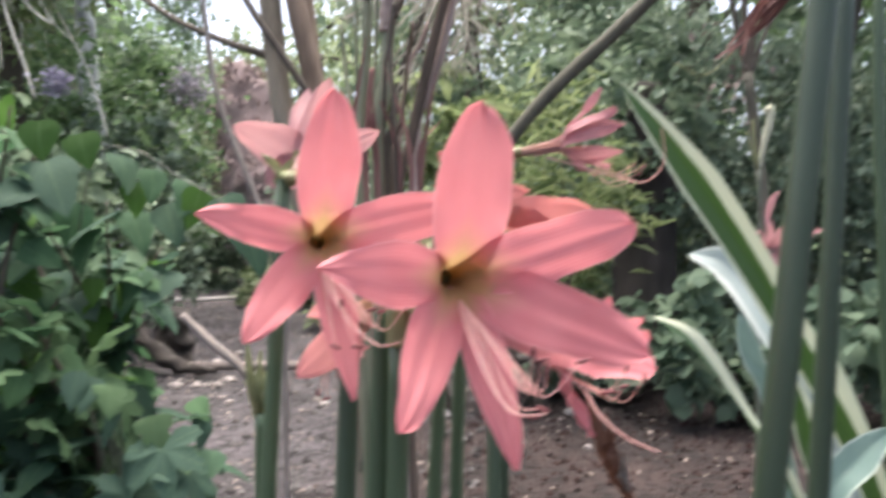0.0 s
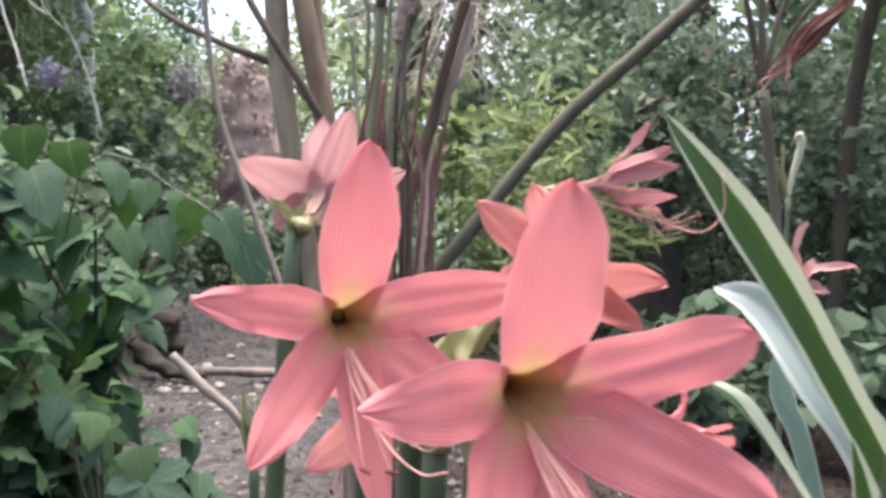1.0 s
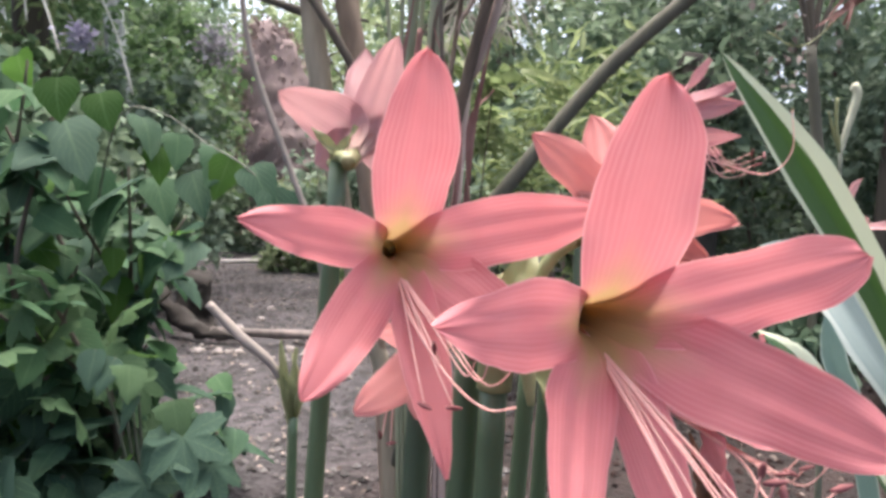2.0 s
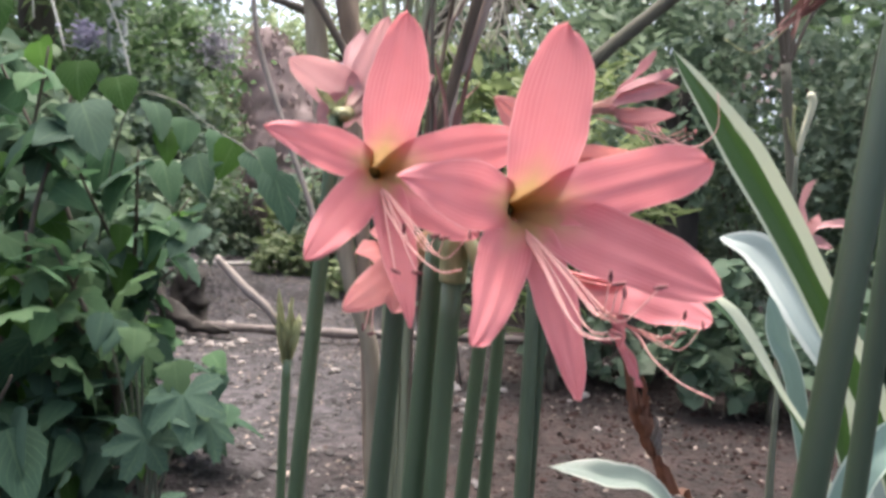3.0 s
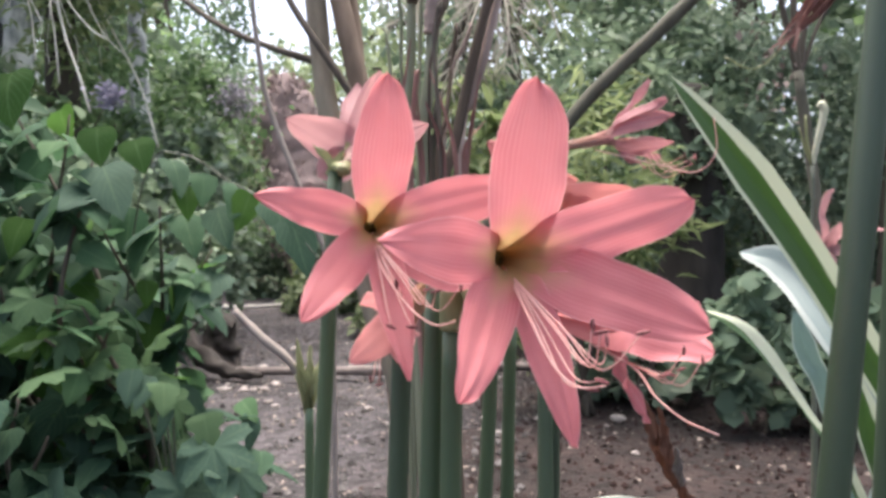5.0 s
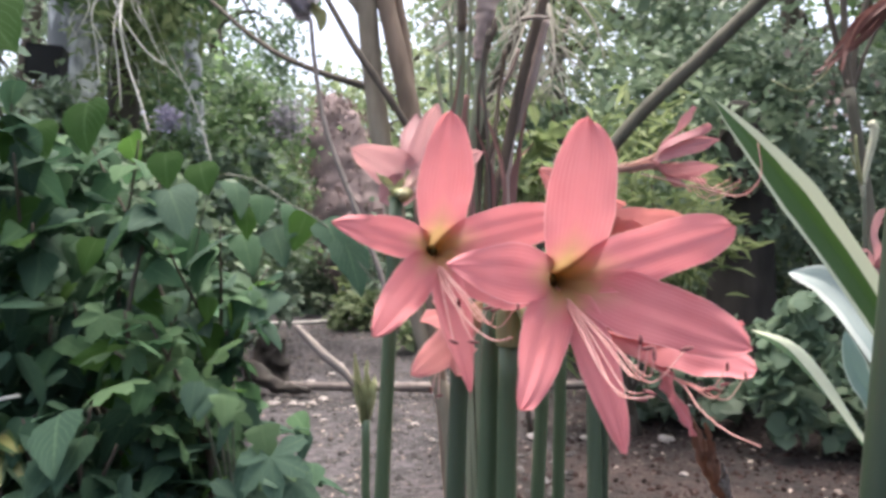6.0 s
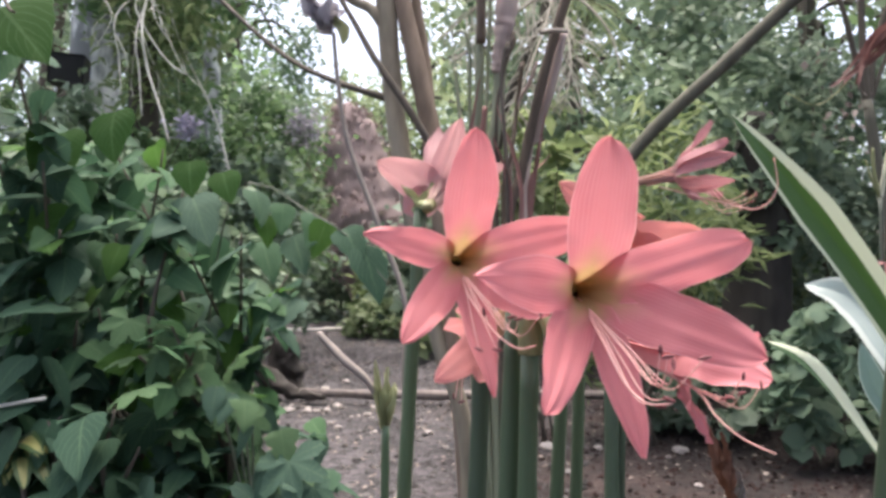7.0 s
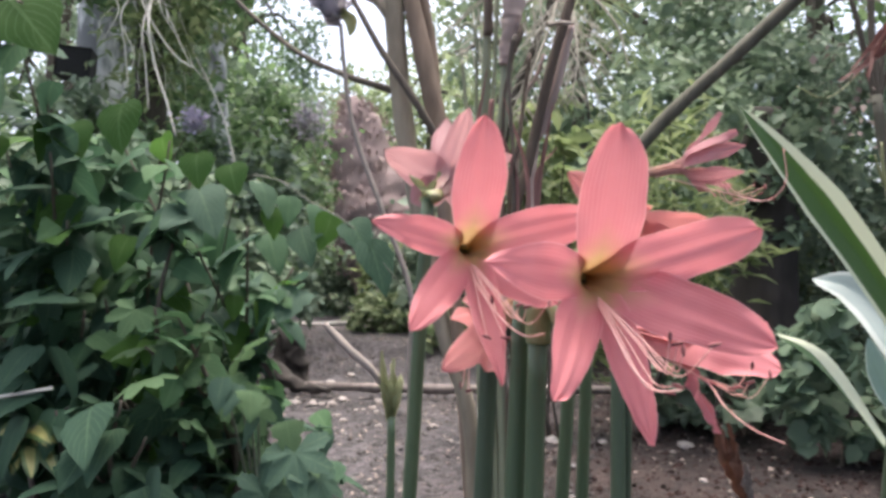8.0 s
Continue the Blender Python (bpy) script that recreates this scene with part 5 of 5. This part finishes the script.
bush("broad_leaved_herb", (0.72, 2.35, 0.26), (0.30, 0.2, 0.22), 40, 18, 0.055, M_LEAF_HERB, "low herb with rounded grey-green leaves", 30, "plant", 4, 0.006, 0.6, fine=True)
bush("broad_leaved_herb", (1.25, 2.2, 0.28), (0.35, 0.3, 0.26), 40, 16, 0.062, M_LEAF_HERB, "low herb with broad dark leaves", 31, "plant", 4, 0.006, 0.6, fine=True)
bush("broad_leaved_herb", (0.35, 2.75, 0.12), (0.3, 0.2, 0.12), 26, 16, 0.06, M_LEAF_TEAL, "low green herb on damp soil", 32, "plant", 3, 0.005, 0.6, fine=True)

bush("yellow_green_shrub", (-0.2208, 2.500, 1.0090), (0.2, 0.15, 0.2), 22, 16, 0.075, M_LEAF_YEL, "bright yellow-green leafy shoots behind the canes", 33, "plant", 4, 0.006, 0.24, fine=True)

def straw_stems(center, n, seed):
    """Tuft of pale dead stems among the herbs."""
    rng = np.random.RandomState(seed)
    th = empty("dry_stem_tuft", center, "tuft of pale dry stems beside the path", "plant")
    for k in range(n):
        b = np.array(center) + np.array([rng.normal(0, 0.10), rng.normal(0, 0.10), 0.05])
        t = b + np.array([rng.normal(0, 0.16), rng.normal(0, 0.1), rng.uniform(0.5, 1.0)])
        m = (b + t) / 2 + rng.normal(0, 0.05, 3)
        tube("stem", [b, m, t], [0.009, 0.007, 0.003], M_STRAW, th, 5, 6, 0.0, k)


straw_stems((-1.80, 6.0, 0.0), 16, 71)
straw_stems((-2.15, 6.4, 0.0), 12, 72)

bush("small_leaved_shrub", (-4.35, 8.0, 2.35), (0.62, 0.4, 0.75), 46, 44, 0.075, M_LEAF_DARK, "tall green shrub beside the gap in the trees", 38, fine=True)
bush("small_leaved_shrub", (-2.90, 3.2, 1.05), (0.42, 0.3, 0.55), 46, 44, 0.06, M_LEAF_DARK, "dark leafy shrub beneath the whitish tree", 39, fine=True)

# lilac blossoms
for i, (c, r, n_, mt, lab) in enumerate([((-2.13, 3.15, 1.38), (0.072, 0.06, 0.075), 150, M_PURPLE, "cluster of small lilac flowers"), ((-1.75, 3.75, 1.48), (0.13, 0.1, 0.12), 260, M_GREY, "greyish lilac withered flower cluster")]):
    rng = np.random.RandomState(40 + i)
    th = empty("flower_cluster", (c[0], c[1], 0.0), lab, "flower")
    tube("stem", [(c[0] - 0.62, c[1] + 0.4, -0.02), (c[0] - 0.5, c[1] + 0.35, c[2] * 0.7), c], [0.008, 0.005, 0.003], M_TWIG, th, 6)
    part("blossom", leaf_cloud("blossom", np.array(c) + rng.normal(0, 0.5, (n_, 3)) * np.array(r), 0.03, mt, 40 + i, 0.5, 0.0), th, kind="stuff")


def mound():
    th = empty("rotten_trunk", (-2.70, 8.0, 0), "reddish-brown broken tree trunk hung with dead leaves", "tree trunk")
    rng = np.random.RandomState(8)
    v, f = sweep(smooth_line([(-2.72, 8.0, -0.05), (-2.75, 8.0, 0.6), (-2.76, 8.0, 1.0), (-2.86, 8.0, 1.35), (-3.0, 8.0, 1.75), (-3.15, 8.0, 2.3), (-3.25, 8.0, 2.75)], 8), [0.30, 0.40, 0.62, 0.55, 0.42, 0.34, 0.14], 28, 0.02, 8)
    v = rugged(rugged(v, 0.06, 2.6), 0.014, 11)
    part("trunk", mesh_of("trunk", v, f, M_MOUND), th)
    spots = np.array([v[i] for i in rng.randint(200, len(v), 2600)]) + rng.normal(0, 0.06, (2600, 3))
    part("dead_leaves", leaf_cloud("dead_leaves", spots, 0.075, M_DEADLEAF, 8, 0.25, 0.7), th, "brown dead leaves caught on the trunk", "stuff")


mound()


# ---- log, branch, stones, edging ----
def log():
    v, f = sweep(smooth_line([(-1.42, 3.03, 0.045), (-0.9, 3.10, 0.038), (-0.3, 3.2, 0.044), (0.35, 3.35, 0.034)], 14), [0.019, 0.022, 0.021, 0.019], 12, 0.05, 4)
    tagged(new("fallen_branch", mesh_of("fallen_branch", v, f, M_LOG)), "pale barkless fallen branch lying across the path", "log")
    v, f = sweep(smooth_line([(-1.95, 3.25, 0.36), (-1.75, 3.18, 0.17), (-1.52, 3.05, 0.06), (-1.30, 3.0, 0.03)], 10), [0.03, 0.042, 0.036, 0.012], 14, 0.05, 5)
    tagged(new("fallen_branch", mesh_of("fallen_branch", rugged(v, 0.022, 14), f, M_ROT)), "dark rotting branch sloping down to the soil", "log")
    v, f = sweep(smooth_line([(-1.72, 3.45, -0.03), (-1.72, 3.45, 0.12), (-1.70, 3.45, 0.26)], 6), [0.13, 0.10, 0.085, 0.06], 20, 0.05, 6)
    tagged(new("tree_stump", mesh_of("tree_stump", rugged(v, 0.05, 12), f, M_ROT)), "small dark rotten tree stump", "stump")


log()


def stone_mesh(seed):
    bm = bmesh.new()
    bmesh.ops.create_icosphere(bm, subdivisions=2, radius=1)
    for v in bm.verts:
        v.co *= 1 + 0.35 * noise.noise(v.co * 1.3 + Vector((seed * 7, 0, 0)))
        v.co.z *= 0.6
    me = bpy.data.meshes.new("stone")
    bm.to_mesh(me)
    bm.free()
    me.materials.append(M_STONE)
    return me


STONES = [stone_mesh(k) for k in range(3)]
rng = np.random.RandomState(77)
for k in range(64):
    x, y = rng.uniform(-1.5, 0.4), rng.uniform(1.9, 4.4)
    if k < 14:
        x, y = rng.uniform(-1.45, -0.9), rng.uniform(2.75, 3.0)
    ob = new("stone", STONES[k % 3])
    s = 0.009 + 0.022 * rng.uniform() ** 1.6
    ob.matrix_basis = Matrix.Translation((x, y, ground_z(x, y) + s * 0.3)) @ Euler((0, 0, rng.uniform(0, 6))).to_matrix().to_4x4() @ Matrix.Diagonal((s, s, s, 1))
    tagged(ob, "small pale stone lying on the soil", "stone", "path stones")
v, f = sweep(smooth_line([(x, y, ground_z(x, y) + 0.025) for x, y in [(-4.2, 6.35), (-3.58, 6.35), (-3.20, 6.45), (-2.86, 6.55), (-2.50, 6.75)]], 8), [0.022, 0.022], 8, 0.02, 2)
tagged(new("path_edging", mesh_of("path_edging", v, f, M_WHITE)), "pale whitewashed edging along the far path", "edging", kind="structure")
v, f = sweep(smooth_line([(-1.06, 0.94, 0.342), (-0.99, 0.94, 0.354), (-0.862, 0.935, 0.377)], 6), [0.0035, 0.003], 7, 0.02, 3)
tagged(new("bamboo_stick", mesh_of("bamboo_stick", v, f, M_ROOT)), "thin pale bamboo stick caught among the leaves", "stick")

n_l = 15000
px_, py_ = rng.uniform(-3.2, 2.2, n_l), 1.0 + rng.uniform(0, 1, n_l) ** 0.8 * 5.5
keep = (px_ < -0.15) | (rng.uniform(0, 1, n_l) < 0.6)
px_, py_ = px_[keep], py_[keep]
pz_ = np.array([ground_z(a, b) for a, b in zip(px_, py_)]) + 0.012
lit = new("leaf_litter", leaf_cloud("leaf_litter", np.stack([px_, py_, pz_], 1), 0.0125, M_LITTER, 5, 0.4, 0.0, 0.35, 0.7))
tagged(lit, "scattered dry fallen leaves on the soil", "leaf litter", kind="stuff")

def gravel(n, seed, lo, hi, big, mat, label):
    """Crumbs of soil and small stones, denser on the trodden path."""
    rng = np.random.RandomState(seed)
    base = np.array([(1, 0, 0), (0, 1, 0), (-1, 0, 0), (0, -1, 0), (0, 0, 0.7), (0, 0, -0.7)], float)
    tri = [(0, 1, 4), (1, 2, 4), (2, 3, 4), (3, 0, 4), (1, 0, 5), (2, 1, 5), (3, 2, 5), (0, 3, 5)]
    verts, faces = [], []
    for k in range(n):
        y = 1.2 + 4.6 * rng.uniform() ** 0.9
        x = rng.uniform(lo * y, hi * y)
        size = 0.004 + big * rng.uniform() ** 4
        a = rng.uniform(0, 6.28)
        q = base * rng.uniform(0.7, 1.3, (6, 3)) * size
        q = np.stack([q[:, 0] * math.cos(a) - q[:, 1] * math.sin(a), q[:, 0] * math.sin(a) + q[:, 1] * math.cos(a), q[:, 2]], 1)
        b = len(verts)
        verts += list(q + np.array([x, y, ground_z(x, y) + size * 0.3]))
        faces += [tuple(b + i for i in t) for t in tri]
    ob = new("gravel", mesh_of("gravel", verts, faces, mat, None, False))
    tagged(ob, label, "gravel", kind="stuff")


gravel(5000, 31, -0.55, -0.02, 0.012, M_CRUMB, "small stones and crumbs of soil on the path")
gravel(7000, 32, -0.10, 0.62, 0.008, M_CRUMB_RED, "dark reddish clods of garden soil in the bed")

bush("shady_undergrowth", (0.62, 2.98, 0.95), (0.26, 0.12, 0.36), 26, 14, 0.06, M_LEAF_DARK, "dark foliage crowding the rotting stump", 19, fine=True)

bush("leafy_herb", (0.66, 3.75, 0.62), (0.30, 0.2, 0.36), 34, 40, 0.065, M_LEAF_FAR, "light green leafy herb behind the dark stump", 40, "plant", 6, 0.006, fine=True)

# ---- trees ----
v, f = sweep(smooth_line([(0.58, 3.05, -0.04), (0.585, 3.05, 0.25), (0.60, 3.06, 0.6), (0.61, 3.07, 1.0), (0.62, 3.08, 1.25)], 9), [0.19, 0.145, 0.13, 0.125, 0.115, 0.10, 0.05], 18, 0.02, 51)
tagged(new("tree_stump", mesh_of("tree_stump", rugged(v, 0.018, 14), f, M_ROT)), "thick blackish rotting stump behind the flower bed", "stump")
tree("slender_tree", (1.26, 3.0, 0), 3.2, 0.034, (1.35, 3.0, 2.55), (1.0, 0.8, 0.7), 80, 60, 0.06, M_LEAF_DARK, M_BARK_DARK, "slender dark tree leaning over the bed", 52, (0.76, 0.0))
tree("pale_tree", (-3.66, 4.42, 0), 4.2, 0.235, (-3.6, 4.7, 3.9), (1.6, 1.3, 0.9), 60, 60, 0.09, M_LEAF_TREE, M_BARK_PALE, "tree with smooth whitish grey trunk", 53, (-0.1, 0.0))
tree("epiphyte_tree", (-2.62, 3.55, 0), 3.6, 0.10, (-2.7, 3.7, 2.75), (0.9, 0.7, 0.7), 60, 60, 0.07, M_LEAF_MID, M_BARK_DARK, "dark trunk laden with hanging plants and roots", 54, (-0.12, 0.0))
tree("grey_tree", (-2.95, 5.1, 0), 4.6, 0.085, (-3.2, 5.6, 4.2), (1.3, 1.2, 0.9), 50, 60, 0.08, M_LEAF_TREE, M_BARK_PALE, "straight grey trunk among the shrubs", 55, (0.05, 0.0))


def aerial_roots():
    rng = np.random.RandomState(9)
    th = empty("aerial_roots", (-2.45, 3.3, 2.2), "pale roots dangling from the laden trunk", "roots")
    ends = [((-2.40, 3.13, 1.95), (-2.36, 3.13, 1.70), (-2.28, 3.13, 1.48), (-2.225, 3.13, 1.30)), ((-2.55, 3.6, 2.10), (-2.42, 3.6, 1.86), (-2.26, 3.6, 1.55), (-2.15, 3.6, 1.19)),
            ((-2.45, 3.15, 1.92), (-2.43, 3.15, 1.70), (-2.41, 3.15, 1.46)), ((-2.50, 3.2, 2.10), (-2.40, 3.2, 1.90), (-2.28, 3.2, 1.75), (-2.18, 3.2, 1.68)), ((-2.62, 3.2, 2.05), (-2.60, 3.2, 1.80), (-2.58, 3.2, 1.60))]
    for k, e in enumerate(ends):
        tube("root", [(-2.62, 3.5, 2.35)] + list(e), ([0.0066, 0.0064, 0.0062, 0.0058] if k < 2 else [0.005, 0.0045, 0.004]), M_ROOT, th, 7, 7, 0.04, k)
    for k in range(20):
        a = np.array([-2.55 + rng.uniform(-0.25, 0.2), 3.35 + rng.uniform(-0.2, 0.2), rng.uniform(1.9, 2.4)])
        b = a + np.array([rng.uniform(-0.05, 0.28), rng.uniform(-0.1, 0.1), -rng.uniform(0.15, 0.5)])
        tube("rootlet", [a, (a + b) / 2 + rng.normal(0, 0.04, 3), b], [0.0036, 0.0024], M_ROOT, th, 5, 5, 0.0, k)


aerial_roots()


rng = np.random.RandomState(12)
moss = empty("epiphyte_clump", (-2.66, 3.45, 1.9), "yellow-green ferns and moss growing on the trunk", "plant")
spots = np.array((-2.64, 3.42, 2.0)) + rng.normal(0, 1, (420, 3)) * np.array((0.13, 0.09, 0.34))
part("fronds", leaf_cloud("fronds", spots, 0.085, M_LEAF_YEL, 12, 0.14, 0.5), moss, kind="stuff")
spots = np.array((-2.40, 3.4, 2.05)) + rng.normal(0, 1, (460, 3)) * np.array((0.17, 0.1, 0.16))
part("fronds", leaf_cloud("fronds", spots, 0.075, M_LEAF_YEL, 13, 0.2, 0.4), moss, kind="stuff")


def black_box():
    bm = bmesh.new()
    bmesh.ops.create_cube(bm, size=1.0)
    bmesh.ops.scale(bm, verts=bm.verts, vec=(0.24, 0.16, 0.22))
    bmesh.ops.inset_region(bm, faces=[f for f in bm.faces if f.normal.y < -0.9], thickness=0.012, depth=-0.008)
    bmesh.ops.bevel(bm, geom=[e for e in bm.edges], offset=0.006, segments=2, affect="EDGES")
    me = bpy.data.meshes.new("black_box")
    bm.to_mesh(me)
    bm.free()
    me.materials.append(M_BLACK)
    ob = new("black_box", me)
    ob.matrix_basis = pose(-3.78, 4.12, 2.10, 0, 4, 25)
    tagged(ob, "black plastic box fixed to the whitish trunk", "box")


black_box()


# dark forked trunk with dead leaves caught in the fork
def forked_trunk():
    x, y, z = (0.759, 2.250, 1.088)
    th = empty("forked_tree", (x + 0.04, y + 0.05, 0.0), "thin dark forked trunk with dead leaves caught in it", "tree")
    tube("trunk", [(x + 0.05, y + 0.05, -0.03), (x + 0.07, y + 0.03, z * 0.5), (x + 0.01, y, z)], [0.017, 0.015, 0.015], M_MOSSY, th, 12, 9, 0.06, 61)
    for k, (dx, dz, r) in enumerate([(-0.10, 0.55, 0.009), (0.02, 0.60, 0.012), (0.16, 0.50, 0.010), (0.30, 0.46, 0.007), (-0.02, 0.5, 0.006)]):
        tube("limb", [(x + 0.01, y, z - 0.03), (x + dx * 0.35, y + 0.02 * k, z + dz * 0.4), (x + dx, y + 0.04 * k, z + dz), (x + dx * 1.6, y + 0.06 * k, z + dz * 2.2)], [r, r * 0.9, r * 0.7, r * 0.5], M_BARK_DARK, th, 8, 7, 0.04, k)
    rng = np.random.RandomState(63)
    spots = np.array((x - 0.08, y - 0.02, z + 0.02)) + rng.normal(0, 1, (46, 3)) * np.array((0.06, 0.05, 0.07))
    part("dead_foliage", leaf_cloud("dead_foliage", spots, 0.026, M_LITTER, 64, 0.3, 0.8), th, "limp brown dead leaves", "stuff")


forked_trunk()


def drooping_flower():
    """Spent bloom bending down from a stalk."""
    th = empty("drooping_flower", (0.560, 1.000, 0.000), "spent rust-red flower drooping from a tall stalk", "flower")
    tube("stalk", [(0.560, 1.000, -0.020), (0.540, 1.000, 0.717), (0.542, 1.000, 0.964), (0.503, 1.000, 0.986)], [0.008, 0.007, 0.006, 0.003], M_SCAPE, th, 10, 8, 0.02, 5)
    rng = np.random.RandomState(66)
    for k in range(5):
        e = np.array((0.349, 1.000, 0.821)) + rng.normal(0, 0.012, 3)
        m = np.array((0.393, 1.000, 0.867)) + rng.normal(0, 0.008, 3)
        part("petal", strap_mesh([e, m, (0.447, 1.000, 0.925), (0.503, 1.000, 0.986)], rng.uniform(0.004, 0.007), M_SPENT, 0.9, (rng.normal(0, 0.6), -1, 0.3), 16, 0.5, 0.5), th)
    tube("style", [(0.393, 1.000, 0.867), (0.327, 1.000, 0.800), (0.283, 1.000, 0.816)], [0.0012, 0.001, 0.0008], M_PEDICEL, th, 6, 7)


drooping_flower()


def dry_palm():
    th = empty("dry_palm", (-0.377, 2.45, 0.0), "small palm with pale straw-coloured dried fronds", "plant")
    tube("trunk", [(-0.377, 2.45, -0.02), (-0.367, 2.42, 1.0), (-0.134, 2.300, 1.563)], [0.018, 0.014, 0.012], M_BARK_DARK, th, 10, 8, 0.06, 3)
    for k, line in enumerate([[(-0.1339, 2.300, 1.5634), (-0.2264, 2.200, 1.4572), (-0.3389, 2.100, 1.3402), (-0.4281, 2.050, 1.2426)],
                              [(-0.1339, 2.300, 1.5634), (-0.1676, 2.150, 1.3410), (-0.2097, 2.050, 1.1720), (-0.2468, 2.000, 1.0091)],
                              [(-0.1339, 2.300, 1.5634), (-0.0968, 2.150, 1.3701), (-0.0748, 2.050, 1.2122), (-0.0896, 2.000, 1.0655)],
                              [(-0.1339, 2.300, 1.5634), (-0.2579, 2.300, 1.5581), (-0.3955, 2.300, 1.5141), (-0.5373, 2.300, 1.4087)],
                              [(-0.1339, 2.300, 1.5634), (-0.0289, 2.200, 1.4361), (0.0397, 2.150, 1.3210), (0.0709, 2.100, 1.1808)]]):
        fr = tube("frond", line, [0.005, 0.004, 0.002], M_STRAW, th, 6, 8, 0.0, k, "green frond" if k == 4 else "")
        part("feathering", frond_mesh(line, 0.20, 0.0024, M_LEAF_YEL if k == 4 else M_STRAW, 30, 0.75, k), fr, kind="stuff")


dry_palm()

# far woods: rings of trees behind the garden
rng = np.random.RandomState(99)
k = 0
for (x, y, h, w) in [(-9.5, 8.5, 6.0, 2.3), (-7.2, 10.0, 6.5, 2.4), (-5.2, 11.5, 4.3, 2.0), (-3.2, 11.0, 4.6, 2.0), (-6.1, 10.4, 6.6, 1.4), (-3.6, 14.0, 5.0, 2.2), (-6.8, 14.5, 5.2, 2.4), (-1.4, 9.0, 5.2, 2.1), (0.6, 8.0, 5.6, 2.1), (2.6, 7.2, 5.6, 2.1), (4.8, 7.0, 5.6, 2.2), (7.0, 6.5, 6.0, 2.3), (-5.6, 6.2, 5.6, 1.8), (3.2, 4.8, 4.6, 1.6), (-11.5, 6.0, 6.5, 2.5),
                     (1.6, 5.4, 4.8, 1.5), (-0.2, 6.2, 4.4, 1.4), (-5.2, 7.8, 4.2, 1.3), (5.0, 4.4, 5.0, 1.6)]:
    k += 1
    # the middle far trees take the leaf copy with sunlight in its colour
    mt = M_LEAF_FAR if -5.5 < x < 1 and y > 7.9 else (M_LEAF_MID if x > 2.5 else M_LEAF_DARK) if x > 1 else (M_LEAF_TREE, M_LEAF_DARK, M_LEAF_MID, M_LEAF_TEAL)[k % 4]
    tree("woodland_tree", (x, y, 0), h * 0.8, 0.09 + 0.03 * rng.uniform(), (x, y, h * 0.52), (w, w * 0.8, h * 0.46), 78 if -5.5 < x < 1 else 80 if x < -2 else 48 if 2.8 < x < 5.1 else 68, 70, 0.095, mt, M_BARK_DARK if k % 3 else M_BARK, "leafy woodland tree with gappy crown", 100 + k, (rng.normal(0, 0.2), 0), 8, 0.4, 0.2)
for k, (x, y, w, h) in enumerate([(-6.5, 7.5, 1.5, 1.1), (-3.4, 8.8, 1.3, 0.7), (-1.0, 6.2, 1.2, 0.9), (0.8, 5.4, 1.1, 1.0), (2.6, 4.9, 1.1, 1.0), (4.0, 3.4, 1.2, 1.2), (-4.6, 3.6, 1.2, 1.2), (-3.6, 2.6, 0.9, 0.9), (3.0, 2.2, 0.8, 0.8)]):
    bush("undergrowth", (x, y, h * 0.8), (w, w * 0.7, h), 90, 60, 0.09, (M_LEAF_MID, M_LEAF_DARK, M_LEAF_TEAL)[k % 3], "leafy green undergrowth below the trees", 200 + k)

# unseen trees behind and over the path, added to block sky light and shade the flower bed
for k, (x, y, cx, cy, cz) in enumerate([(-1.6, -1.6, -0.9, -0.9, 3.4), (1.9, -1.2, 1.3, -0.6, 3.3), (-3.6, 0.2, -2.8, 0.3, 3.6), (3.4, 0.8, 2.9, 0.7, 3.5)]):
    tree("shade_tree", (x, y, 0), 3.8, 0.11, (cx, cy, cz), (1.5, 1.3, 0.8), 34, 45, 0.12, M_LEAF_TREE, M_BARK, "unseen spreading tree added to shade the flower bed", 300 + k, (cx - x, cy - y))
